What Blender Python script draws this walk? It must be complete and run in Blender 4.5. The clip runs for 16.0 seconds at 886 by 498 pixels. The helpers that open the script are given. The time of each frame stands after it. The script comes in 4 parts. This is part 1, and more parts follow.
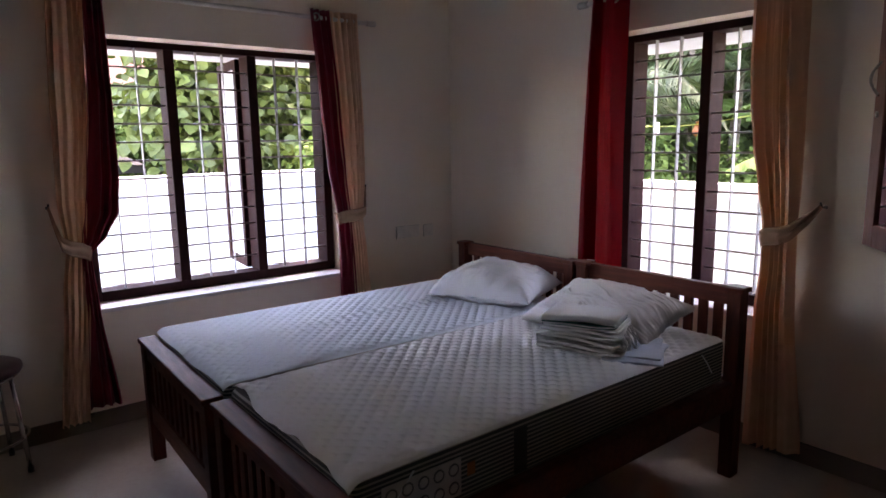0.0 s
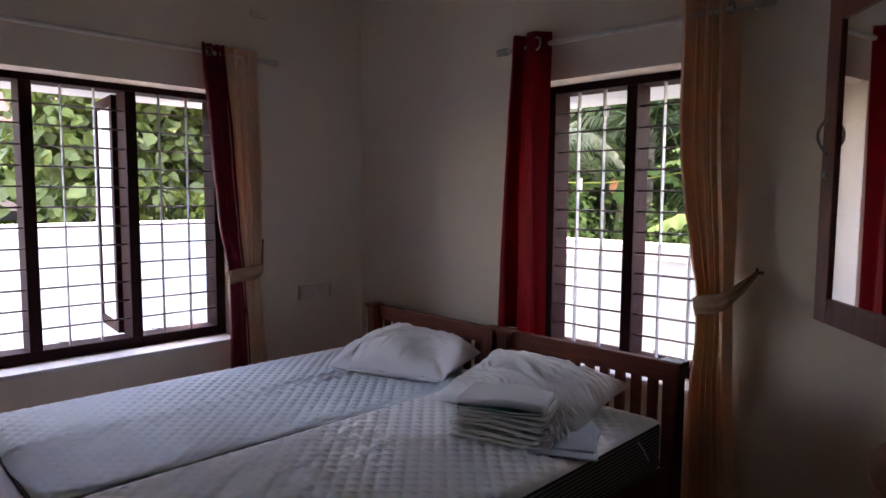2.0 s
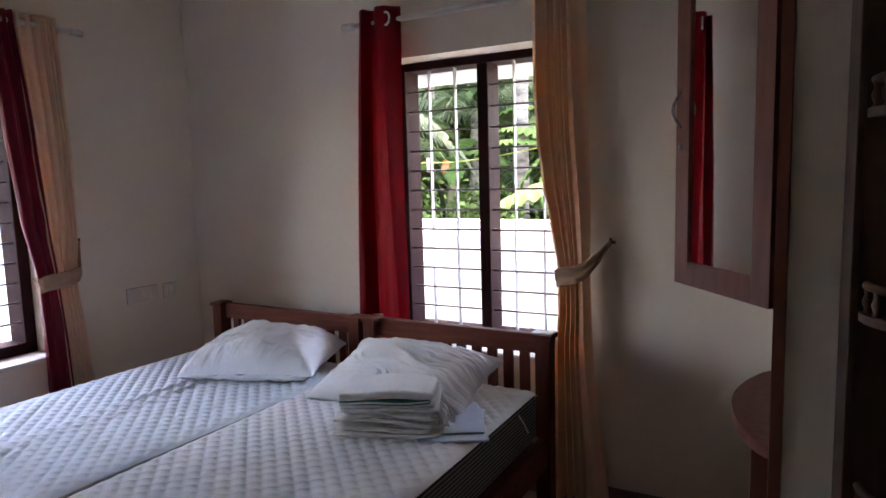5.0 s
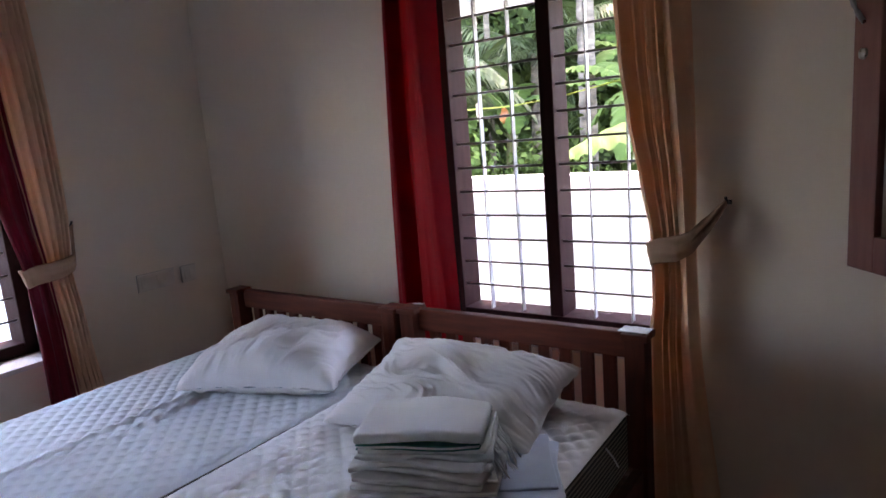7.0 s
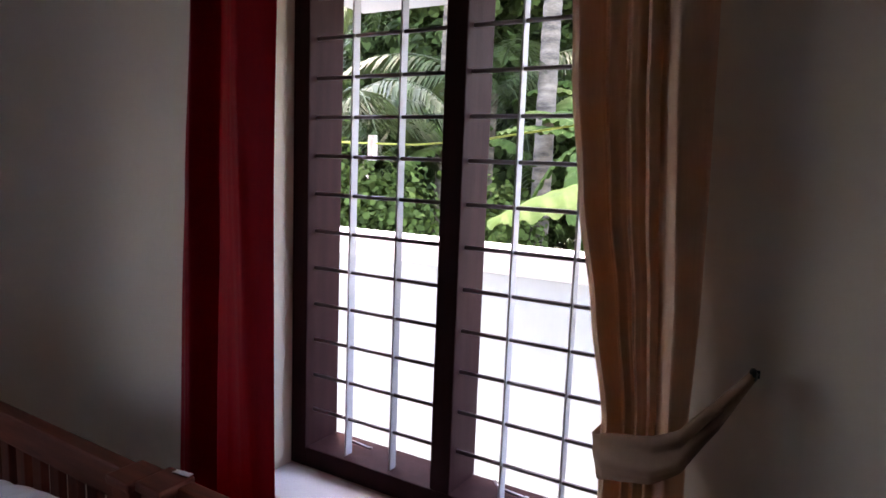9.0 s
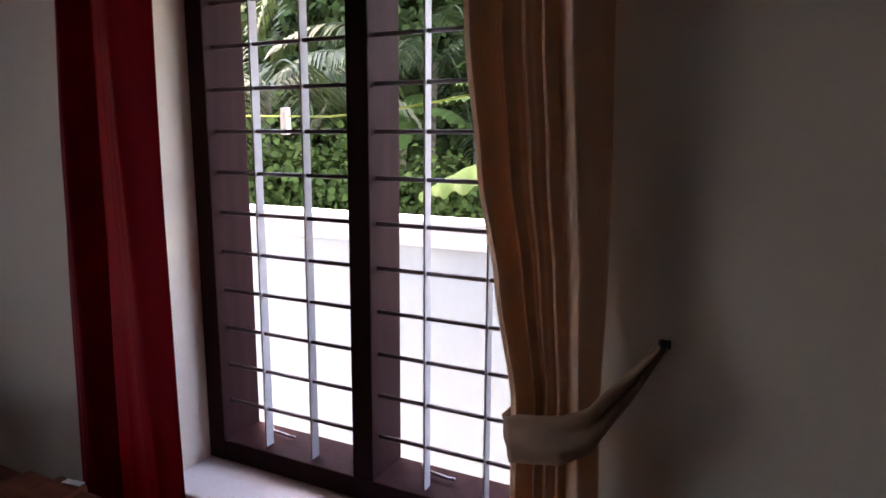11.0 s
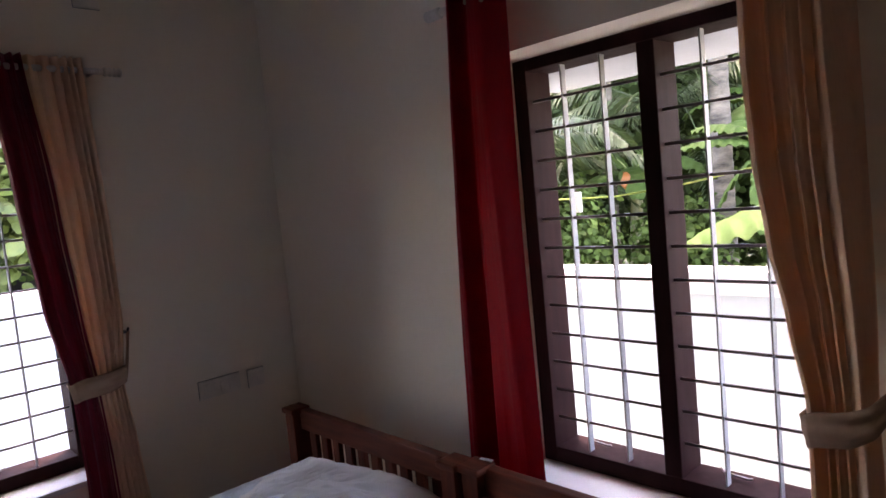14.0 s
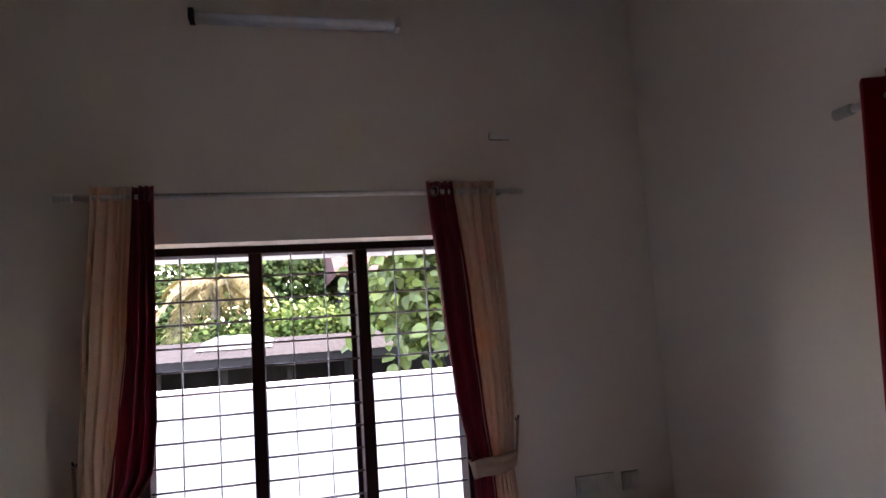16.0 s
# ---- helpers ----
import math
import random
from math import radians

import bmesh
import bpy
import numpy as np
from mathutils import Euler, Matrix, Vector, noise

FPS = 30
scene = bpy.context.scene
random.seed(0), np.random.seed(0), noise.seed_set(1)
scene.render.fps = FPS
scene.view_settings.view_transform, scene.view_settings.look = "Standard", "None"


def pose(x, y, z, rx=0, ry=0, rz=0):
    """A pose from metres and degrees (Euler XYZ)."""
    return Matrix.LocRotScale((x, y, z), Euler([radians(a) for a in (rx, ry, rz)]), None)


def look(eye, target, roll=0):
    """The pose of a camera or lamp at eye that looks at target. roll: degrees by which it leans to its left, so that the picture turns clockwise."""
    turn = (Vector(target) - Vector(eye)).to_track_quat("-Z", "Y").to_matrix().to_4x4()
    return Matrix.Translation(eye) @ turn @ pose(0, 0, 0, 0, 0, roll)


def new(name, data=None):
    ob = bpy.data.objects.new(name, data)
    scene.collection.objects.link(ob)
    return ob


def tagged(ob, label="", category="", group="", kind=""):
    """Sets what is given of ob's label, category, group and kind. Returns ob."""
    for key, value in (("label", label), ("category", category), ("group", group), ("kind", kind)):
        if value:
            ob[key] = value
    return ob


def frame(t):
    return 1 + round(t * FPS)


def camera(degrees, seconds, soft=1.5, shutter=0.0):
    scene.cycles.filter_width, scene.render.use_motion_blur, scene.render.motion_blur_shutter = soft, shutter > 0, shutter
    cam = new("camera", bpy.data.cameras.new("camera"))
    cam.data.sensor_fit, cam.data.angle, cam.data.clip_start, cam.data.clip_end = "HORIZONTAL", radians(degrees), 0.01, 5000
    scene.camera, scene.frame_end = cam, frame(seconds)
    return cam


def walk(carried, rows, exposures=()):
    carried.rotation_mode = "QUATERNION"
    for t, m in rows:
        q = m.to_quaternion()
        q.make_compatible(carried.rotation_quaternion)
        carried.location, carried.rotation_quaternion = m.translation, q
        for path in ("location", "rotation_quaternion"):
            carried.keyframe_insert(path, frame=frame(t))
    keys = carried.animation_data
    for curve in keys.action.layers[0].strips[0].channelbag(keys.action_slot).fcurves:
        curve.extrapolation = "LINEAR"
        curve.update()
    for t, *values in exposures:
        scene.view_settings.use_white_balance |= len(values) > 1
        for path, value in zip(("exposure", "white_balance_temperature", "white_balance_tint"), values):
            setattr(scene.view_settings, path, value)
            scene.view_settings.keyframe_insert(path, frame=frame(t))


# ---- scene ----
cam = camera(69.4, 16.0, soft=1.6)
PATH = [
    (0, (3.963, -3.249, 1.529), (2.414, -2.027, 1.202), -0.9),
    (0.5, (3.879, -3.129, 1.528), (2.202, -2.079, 1.235), -1.0),
    (1, (3.865, -2.98, 1.502), (2.127, -2.011, 1.293), -1.6),
    (1.5, (3.744, -2.998, 1.567), (2.237, -1.692, 1.418), -1.0),
    (2, (3.699, -2.936, 1.533), (2.299, -1.518, 1.364), 0.4),
    (2.5, (3.696, -2.806, 1.507), (2.575, -1.157, 1.354), -0.0),
    (3, (3.627, -2.843, 1.509), (2.82, -1.017, 1.39), -1.4),
    (3.5, (3.598, -2.867, 1.539), (2.864, -1.009, 1.452), -0.9),
    (4, (3.577, -2.904, 1.531), (2.809, -1.058, 1.49), -0.3),
    (4.5, (3.546, -2.936, 1.532), (2.67, -1.144, 1.382), -0.2),
    (4.7, (3.531, -2.946, 1.523), (2.603, -1.185, 1.334), -0.6),
    (6.8, (3.19, -2.553, 1.57), (2.144, -0.884, 1.221), -4.3),
    (7, (3.207, -2.346, 1.514), (2.074, -0.737, 1.156), -4.7),
    (7.5, (2.949, -2.139, 1.558), (1.93, -0.442, 1.274), -2.5),
    (8, (2.961, -1.84, 1.54), (1.805, -0.226, 1.302), -0.5),
    (8.5, (2.929, -1.547, 1.541), (1.829, 0.115, 1.378), 0.3),
    (9, (2.87, -1.318, 1.546), (1.859, 0.388, 1.288), 2.2),
    (9.5, (2.888, -1.246, 1.538), (2.067, 0.551, 1.226), 3.3),
    (9.7, (2.914, -1.203, 1.538), (2.035, 0.563, 1.212), 2.5),
    (11.8, (2.912, -1.209, 1.568), (2.032, 0.548, 1.197), -1.3),
    (12, (2.922, -1.266, 1.576), (1.949, 0.431, 1.162), -1.6),
    (12.5, (3.058, -1.394, 1.581), (1.846, 0.157, 1.227), -5.6),
    (13, (3.091, -1.564, 1.535), (1.858, -0.03, 1.18), -4.2),
    (13.5, (3.05, -1.756, 1.619), (1.815, -0.206, 1.346), -5.3),
    (14, (3.052, -1.825, 1.674), (1.616, -0.442, 1.512), -5.5),
    (14.5, (3.027, -1.977, 1.769), (1.396, -0.821, 1.707), -4.5),
    (15, (3.042, -1.95, 1.783), (1.24, -1.092, 1.91), -4.8),
    (15.5, (3.041, -1.968, 1.818), (1.146, -1.346, 1.966), -3.5),
    (16, (3.082, -1.954, 1.733), (1.148, -1.487, 1.942), -3.7),
]
walk(cam, [(t, look(eye, target, roll)) for t, eye, target, roll in PATH],
     exposures=[(0, 5.05, 8250, 32), (1.5, 4.75, 8400, 32), (2.2, 4.7, 8250, 31), (2.7, 5.0, 8250, 31), (3.5, 5.5, 8150, 30), (4.5, 5.55, 8050, 27), (7, 5.25, 7800, 28), (9, 4.55, 7720, 29), (12, 4.3, 8100, 31), (13, 4.4, 8150, 30), (14, 4.7, 8300, 31), (15, 4.6, 8200, 31), (16, 4.8, 7950, 29)])

# ---------------------------------------------------------------- world and light
SUN_EL, SUN_AZ = radians(70), radians(318)
world = bpy.data.worlds.new("world")
scene.world = world
world.use_nodes = True
wn = world.node_tree
sky = wn.nodes.new("ShaderNodeTexSky")
sky.sky_type = "NISHITA"
sky.sun_disc = False
sky.sun_elevation, sky.sun_rotation = SUN_EL, SUN_AZ
wn.links.new(sky.outputs[0], wn.nodes["Background"].inputs[0])
wn.nodes["Background"].inputs[1].default_value = 0.15

sun = new("sun", bpy.data.lights.new("sun", "SUN"))
sun.data.energy, sun.data.angle, sun.data.color = 1.5, radians(12), (1.0, 0.95, 0.87)
toward = Vector((math.sin(SUN_AZ) * math.cos(SUN_EL), math.cos(SUN_AZ) * math.cos(SUN_EL), math.sin(SUN_EL)))
sun.matrix_world = look(toward * 30, (0, 0, 0))


# ---------------------------------------------------------------- materials
def material(name, color, rough=0.6, metal=0.0, second=None, scale=8.0, mixed=0.5, stretch=(1, 1, 1), bump=0.0, fine=120.0,
             clear=0.0, translucent=0.0, spread=0.0, rough_var=0.08, shine=0.5, back=None):
    """Two colours mixed by a broad noise and a fine grain, with relief at two scales."""
    m = bpy.data.materials.new(name)
    m.use_nodes = True
    nt = m.node_tree
    n, ln = nt.nodes, nt.links
    b = n["Principled BSDF"]
    b.inputs["Metallic"].default_value = metal
    b.inputs["Specular IOR Level"].default_value = shine
    co = n.new("ShaderNodeTexCoord")
    mp = n.new("ShaderNodeMapping")
    mp.inputs["Scale"].default_value = stretch
    ln.new(co.outputs["Object"], mp.inputs[0])
    big = n.new("ShaderNodeTexNoise")
    big.inputs["Scale"].default_value, big.inputs["Detail"].default_value = scale, 6
    ln.new(mp.outputs[0], big.inputs["Vector"])
    small = n.new("ShaderNodeTexNoise")
    small.inputs["Scale"].default_value, small.inputs["Detail"].default_value = fine, 3
    ln.new(mp.outputs[0], small.inputs["Vector"])
    both = n.new("ShaderNodeMath")
    both.operation = "MULTIPLY_ADD"
    both.inputs[1].default_value = 0.35
    ln.new(small.outputs[0], both.inputs[0])
    ln.new(big.outputs[0], both.inputs[2])
    ramp = n.new("ShaderNodeMapRange")
    ramp.inputs["From Min"].default_value, ramp.inputs["From Max"].default_value = 0.45, 0.9
    ramp.inputs["To Max"].default_value = mixed * 2
    ln.new(both.outputs[0], ramp.inputs["Value"])
    mix = n.new("ShaderNodeMix")
    mix.data_type = "RGBA"
    second = second or tuple(c * 0.82 for c in color)
    mix.inputs[6].default_value, mix.inputs[7].default_value = (*color, 1), (*second, 1)
    ln.new(ramp.outputs[0], mix.inputs[0])
    col = mix.outputs[2]
    if spread:
        info = n.new("ShaderNodeNewGeometry")
        hsv = n.new("ShaderNodeHueSaturation")
        rr = n.new("ShaderNodeMapRange")
        rr.inputs["To Min"].default_value, rr.inputs["To Max"].default_value = 1 - spread, 1 + spread
        ln.new(info.outputs["Random Per Island"], rr.inputs["Value"])
        ln.new(rr.outputs[0], hsv.inputs["Value"])
        ln.new(col, hsv.inputs["Color"])
        col = hsv.outputs[0]
    ln.new(col, b.inputs["Base Color"])
    rv = n.new("ShaderNodeMapRange")
    rv.inputs["To Min"].default_value, rv.inputs["To Max"].default_value = max(0, rough - rough_var), min(1, rough + rough_var)
    ln.new(big.outputs[0], rv.inputs["Value"])
    ln.new(rv.outputs[0], b.inputs["Roughness"])
    if clear:
        b.inputs["Coat Weight"].default_value, b.inputs["Coat Roughness"].default_value = clear, 0.12
    if bump:
        bp = n.new("ShaderNodeBump")
        bp.inputs["Strength"].default_value, bp.inputs["Distance"].default_value = bump, 0.004
        ln.new(both.outputs[0], bp.inputs["Height"])
        ln.new(bp.outputs[0], b.inputs["Normal"])
    if translucent:
        tr = n.new("ShaderNodeBsdfTranslucent")
        if back:
            tr.inputs["Color"].default_value = (*back, 1)
        else:
            ln.new(col, tr.inputs["Color"])
        mx = n.new("ShaderNodeMixShader")
        mx.inputs[0].default_value = translucent
        ln.new(b.outputs[0], mx.inputs[1])
        ln.new(tr.outputs[0], mx.inputs[2])
        ln.new(mx.outputs[0], n["Material Output"].inputs[0])
    return m


PLASTER = material("wall_paint", (0.865, 0.77, 0.655), 0.75, second=(0.825, 0.73, 0.615), scale=1.3, bump=0.12, fine=60)
CEILING = material("ceiling_paint", (0.84, 0.83, 0.80), 0.85, scale=1.0, bump=0.1)
FLOOR = material("floor_tile", (0.47, 0.42, 0.37), 0.16, second=(0.40, 0.355, 0.31), scale=5, bump=0.03, fine=40)
SKIRT = material("skirting_tile", (0.25, 0.21, 0.18), 0.2, scale=6)
SILL = material("sill_paint", (0.76, 0.74, 0.72), 0.5, scale=4, bump=0.1)
FRAME = material("window_wood", (0.031, 0.0112, 0.0112), 0.6, second=(0.021, 0.008, 0.008), scale=6, stretch=(6, 6, 0.6), bump=0.15, shine=0.04)
IRON = material("grill_paint", (0.15, 0.115, 0.12), 0.45, scale=20, bump=0.1)
# paler than the rods: daylight on the flats' faces put into their colour
FLAT_LIT = material("grill_flat_lit", (0.40, 0.39, 0.40), 0.5, scale=20, bump=0.1)
WOOD = material("bed_wood", (0.155, 0.035, 0.015), 0.5, second=(0.08, 0.019, 0.009), scale=5, stretch=(1.2, 9, 9), bump=0.12, shine=0.18)
WOODV = material("bed_wood_upright", (0.145, 0.033, 0.015), 0.5, second=(0.075, 0.018, 0.009), scale=5, stretch=(9, 9, 1.2), bump=0.12, shine=0.2)
MIRWOOD = material("mirror_frame_wood", (0.26, 0.080, 0.052), 0.45, second=(0.19, 0.056, 0.036), scale=5, stretch=(8, 8, 1.0), bump=0.12)
DARKWOOD = material("shelf_wood", (0.085, 0.040, 0.021), 0.45, second=(0.052, 0.024, 0.013), scale=4, stretch=(8, 8, 1.0), bump=0.12)
JAMBWOOD = material("panel_and_lit_shelf_wood", (0.13, 0.052, 0.020), 0.42, second=(0.08, 0.03, 0.012), scale=4, stretch=(8, 8, 1.0), bump=0.12)
CREAM = material("cream_curtain", (0.85, 0.63, 0.46), 0.75, second=(0.77, 0.56, 0.40), scale=30, stretch=(6, 6, 1), bump=0.2, fine=400, translucent=0.21, back=(0.95, 0.50, 0.23), shine=0.2)
RED = material("red_curtain", (0.28, 0.006, 0.016), 0.55, second=(0.21, 0.004, 0.012), scale=30, stretch=(6, 6, 1), bump=0.2, fine=400, translucent=0.36, back=(0.52, 0.008, 0.015), shine=0.25)
MAROON = material("maroon_curtain", (0.26, 0.010, 0.030), 0.42, second=(0.20, 0.008, 0.024), scale=30, stretch=(6, 6, 1), bump=0.2, fine=400, translucent=0.25)
# the curtains' cream cloth again, darkened: the band's shade put into its colour
TIE_SHADED = material("shaded_tie_cloth", (0.45, 0.285, 0.195), 0.85, scale=30, bump=0.2, fine=400, shine=0.15)
RODM = material("rod_paint", (0.72, 0.68, 0.62), 0.3, scale=10)
CHROME = material("chrome", (0.7, 0.7, 0.72), 0.15, metal=1.0, scale=10, rough_var=0.04)
BRASS = material("dull_steel", (0.35, 0.32, 0.30), 0.3, metal=1.0, scale=20)
TUBEWHITE = material("tube_white", (0.92, 0.92, 0.91), 0.25, scale=10)
PLASTIC = material("switch_plastic", (0.85, 0.785, 0.69), 0.3, scale=10)
BLACK = material("dark_plastic", (0.02, 0.02, 0.02), 0.4, scale=10)
SHEET = material("quilted_cotton", (0.79, 0.86, 0.90), 0.85, second=(0.73, 0.80, 0.85), scale=3, bump=0.25, fine=350)
WARMSHEET = material("washed_quilted_cotton", (0.88, 0.89, 0.895), 0.85, second=(0.82, 0.83, 0.84), scale=3, bump=0.25, fine=350)
PILLOW = material("pillow_cotton", (0.88, 0.875, 0.87), 0.85, second=(0.83, 0.825, 0.82), scale=6, bump=0.2, fine=350)
TOWEL = material("towel_cloth", (0.87, 0.885, 0.88), 0.9, second=(0.81, 0.83, 0.825), scale=12, bump=0.5, fine=300)
TEAL = material("towel_teal_edge", (0.03, 0.20, 0.17), 0.9, scale=40, bump=0.4)
LINEN = material("folded_linen", (0.87, 0.855, 0.81), 0.9, second=(0.80, 0.785, 0.745), scale=12, bump=0.4, fine=300)
SEATM = material("stool_rexine", (0.13, 0.055, 0.04), 0.45, second=(0.10, 0.04, 0.03), scale=20, bump=0.25)
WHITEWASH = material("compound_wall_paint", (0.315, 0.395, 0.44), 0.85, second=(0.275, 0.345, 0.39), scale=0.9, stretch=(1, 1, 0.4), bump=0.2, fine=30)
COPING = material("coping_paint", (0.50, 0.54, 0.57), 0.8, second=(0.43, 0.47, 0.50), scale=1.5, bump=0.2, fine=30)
CONCRETE = material("sunshade_paint", (0.43, 0.465, 0.49), 0.8, scale=2, bump=0.2)
EARTH = material("yard_earth", (0.25, 0.245, 0.235), 0.95, second=(0.17, 0.165, 0.155), scale=1.2, bump=0.5, fine=20)


def ticking():
    """Dark mattress ticking with pale stripes that run round the side."""
    m = material("mattress_ticking", (0.05, 0.05, 0.055), 0.7, scale=20, bump=0.1)
    nt = m.node_tree
    n, ln = nt.nodes, nt.links
    b = n["Principled BSDF"]
    co = n.new("ShaderNodeTexCoord")
    w = n.new("ShaderNodeTexWave")
    w.bands_direction = "Z"
    w.inputs["Scale"].default_value, w.inputs["Distortion"].default_value = 22.0, 0.25
    w.inputs["Detail"].default_value = 1
    ln.new(co.outputs["Object"], w.inputs["Vector"])
    mix = n.new("ShaderNodeMix")
    mix.data_type = "RGBA"
    mix.inputs[6].default_value, mix.inputs[7].default_value = (0.065, 0.065, 0.065, 1), (0.40, 0.385, 0.355, 1)
    rm = n.new("ShaderNodeMapRange")
    rm.inputs["From Min"].default_value, rm.inputs["From Max"].default_value = 0.5, 0.85
    ln.new(w.outputs[0], rm.inputs["Value"])
    ln.new(rm.outputs[0], mix.inputs[0])
    ln.new(mix.outputs[2], b.inputs["Base Color"])
    return m


TICKING = ticking()
MIRROR = material("mirror_glass", (0.86, 0.87, 0.87), 0.02, metal=1.0, scale=3, rough_var=0.01, second=(0.84, 0.85, 0.85))
GLASS = material("frosted_glass", (0.75, 0.78, 0.80), 0.35, scale=6, translucent=0.5)


# ---------------------------------------------------------------- building helpers
def link(name, bm, mat, smooth=False):
    me = bpy.data.meshes.new(name)
    bmesh.ops.recalc_face_normals(bm, faces=bm.faces)
    bm.to_mesh(me)
    bm.free()
    for mt in (mat if isinstance(mat, (list, tuple)) else [mat]):
        me.materials.append(mt)
    if smooth:
        me.polygons.foreach_set("use_smooth", [True] * len(me.polygons))
    return new(name, me)


def part(name, bm, mat, parent, label="", smooth=False):
    ob = link(name, bm, mat, smooth)
    ob.parent = parent
    return tagged(ob, label)


def thing(name, at, label, category, group="", kind="", rz=0.0):
    ob = new(name)
    ob.matrix_basis = pose(*at, 0, 0, rz)
    ob.empty_display_size = 0.1
    return tagged(ob, label, category, group, kind)


def box(lo, hi, bevel=0.0, bm=None, segments=2):
    """A box from one corner to the other, with rounded edges; added to bm if one is given."""
    t = bmesh.new()
    bmesh.ops.create_cube(t, size=1)
    for v in t.verts:
        v.co = Vector([lo[i] + (hi[i] - lo[i]) * (v.co[i] + 0.5) for i in range(3)])
    if bevel:
        bmesh.ops.bevel(t, geom=t.edges[:], offset=bevel, segments=segments, affect="EDGES", profile=0.6)
    if bm is None:
        return t
    join(bm, t)
    return bm


def join(bm, t):
    base = [bm.verts.new(v.co) for v in t.verts]
    t.verts.index_update()
    for f in t.faces:
        bm.faces.new([base[v.index] for v in f.verts])
    t.free()


def tube(points, radius, sides=10, bm=None, closed_ends=True):
    """A round bar along points; radius may be one number or one a point."""
    bm = bm or bmesh.new()
    pts = [Vector(p) for p in points]
    rad = radius if isinstance(radius, (list, tuple)) else [radius] * len(pts)
    rings = []
    for i, p in enumerate(pts):
        d = (pts[min(i + 1, len(pts) - 1)] - pts[max(i - 1, 0)]).normalized()
        side = d.cross(Vector((0, 0, 1)) if abs(d.z) < 0.9 else Vector((1, 0, 0))).normalized()
        up = side.cross(d)
        rings.append([bm.verts.new(p + rad[i] * (math.cos(a) * side + math.sin(a) * up)) for a in [2 * math.pi * k / sides for k in range(sides)]])
    for a, b in zip(rings, rings[1:]):
        for k in range(sides):
            bm.faces.new((a[k], a[(k + 1) % sides], b[(k + 1) % sides], b[k]))
    if closed_ends:
        bm.faces.new(rings[0][::-1])
        bm.faces.new(rings[-1])
    return bm


def lathe(profile, sides=20, bm=None, at=(0, 0, 0)):
    """A turned shape about z from (radius, height) pairs."""
    bm = bm or bmesh.new()
    rings = [[bm.verts.new((at[0] + r * math.cos(2 * math.pi * k / sides), at[1] + r * math.sin(2 * math.pi * k / sides), at[2] + z)) for k in range(sides)] for r, z in profile]
    for a, b in zip(rings, rings[1:]):
        for k in range(sides):
            bm.faces.new((a[k], a[(k + 1) % sides], b[(k + 1) % sides], b[k]))
    bm.faces.new(rings[0][::-1])
    bm.faces.new(rings[-1])
    return bm


def grid(nu, nv, place, bm=None, mats=None):
    bm = bm or bmesh.new()
    vs = [[bm.verts.new(place(i / nu, j / nv)) for i in range(nu + 1)] for j in range(nv + 1)]
    for j in range(nv):
        for i in range(nu):
            f = bm.faces.new((vs[j][i], vs[j][i + 1], vs[j + 1][i + 1], vs[j + 1][i]))
            if mats:
                f.material_index = mats((i + 0.5) / nu, (j + 0.5) / nv)
    return bm


def along(rows, z):
    """Straight-line reading of rows of (z, value...), with soft steps, at z."""
    rows = sorted(rows)
    if z <= rows[0][0]:
        return rows[0][1:]
    for a, b in zip(rows, rows[1:]):
        if z <= b[0]:
            u = (z - a[0]) / (b[0] - a[0])
            u = u * u * (3 - 2 * u) * 0.5 + u * 0.5
            return [p + (q - p) * u for p, q in zip(a[1:], b[1:])]
    return rows[-1][1:]


# ---------------------------------------------------------------- the room
FACE = 0.16                 # inner wall face, measured from the window frames' plane
NORTH, WEST = -FACE, FACE   # y of the headboard wall, x of the wide window's wall
EAST, SOUTH, TOP = 4.75, -5.3, 3.35
SILL_Z, HEAD_Z = 0.665, 2.14
W1 = (-2.635, -1.095)       # wide window, y
W2 = (1.595, 2.61)          # two-light window, x

bm = box((-0.16, SOUTH - 0.2, -0.6), (WEST, W1[0], TOP))
box((-0.16, W1[1], -0.6), (WEST, 0.16, TOP), bm=bm)
box((-0.16, W1[0], -0.6), (WEST, W1[1], SILL_Z), bm=bm)
box((-0.16, W1[0], HEAD_Z), (0.003, W1[1], TOP), bm=bm)
box((0.003, W1[0], HEAD_Z - 0.024), (WEST, W1[1], TOP), bm=bm)
tagged(link("wall_west", bm, PLASTER), "plain cream-painted bedroom wall with a wide window", "wall", kind="structure")
bm = box((WEST, NORTH, -0.6), (W2[0], 0.16, TOP))
box((W2[1], NORTH, -0.6), (EAST + 0.2, 0.16, TOP), bm=bm)
box((W2[0], NORTH, -0.6), (W2[1], 0.16, SILL_Z), bm=bm)
box((W2[0], -0.003, HEAD_Z), (W2[1], 0.16, TOP), bm=bm)
box((W2[0], NORTH, HEAD_Z - 0.02), (W2[1], -0.003, TOP), bm=bm)
tagged(link("wall_north", bm, PLASTER), "plain cream-painted wall behind the bed heads", "wall", kind="structure")
tagged(link("wall_south", box((WEST, SOUTH - 0.2, -0.6), (EAST + 0.2, SOUTH, TOP)), PLASTER), "plain cream-painted rear wall", "wall", kind="structure")
tagged(link("wall_east", box((EAST, SOUTH, -0.6), (EAST + 0.2, NORTH, TOP)), PLASTER), "plain cream-painted side wall", "wall", kind="structure")
tagged(link("floor", box((WEST, SOUTH, -0.1), (EAST, NORTH, 0.0)), FLOOR), "polished beige-grey tiled bedroom floor", "floor", kind="structure")
tagged(link("ceiling", box((-0.16, SOUTH - 0.2, TOP), (EAST + 0.2, 0.16, TOP + 0.15)), CEILING), "plain white bedroom ceiling", "ceiling", kind="structure")
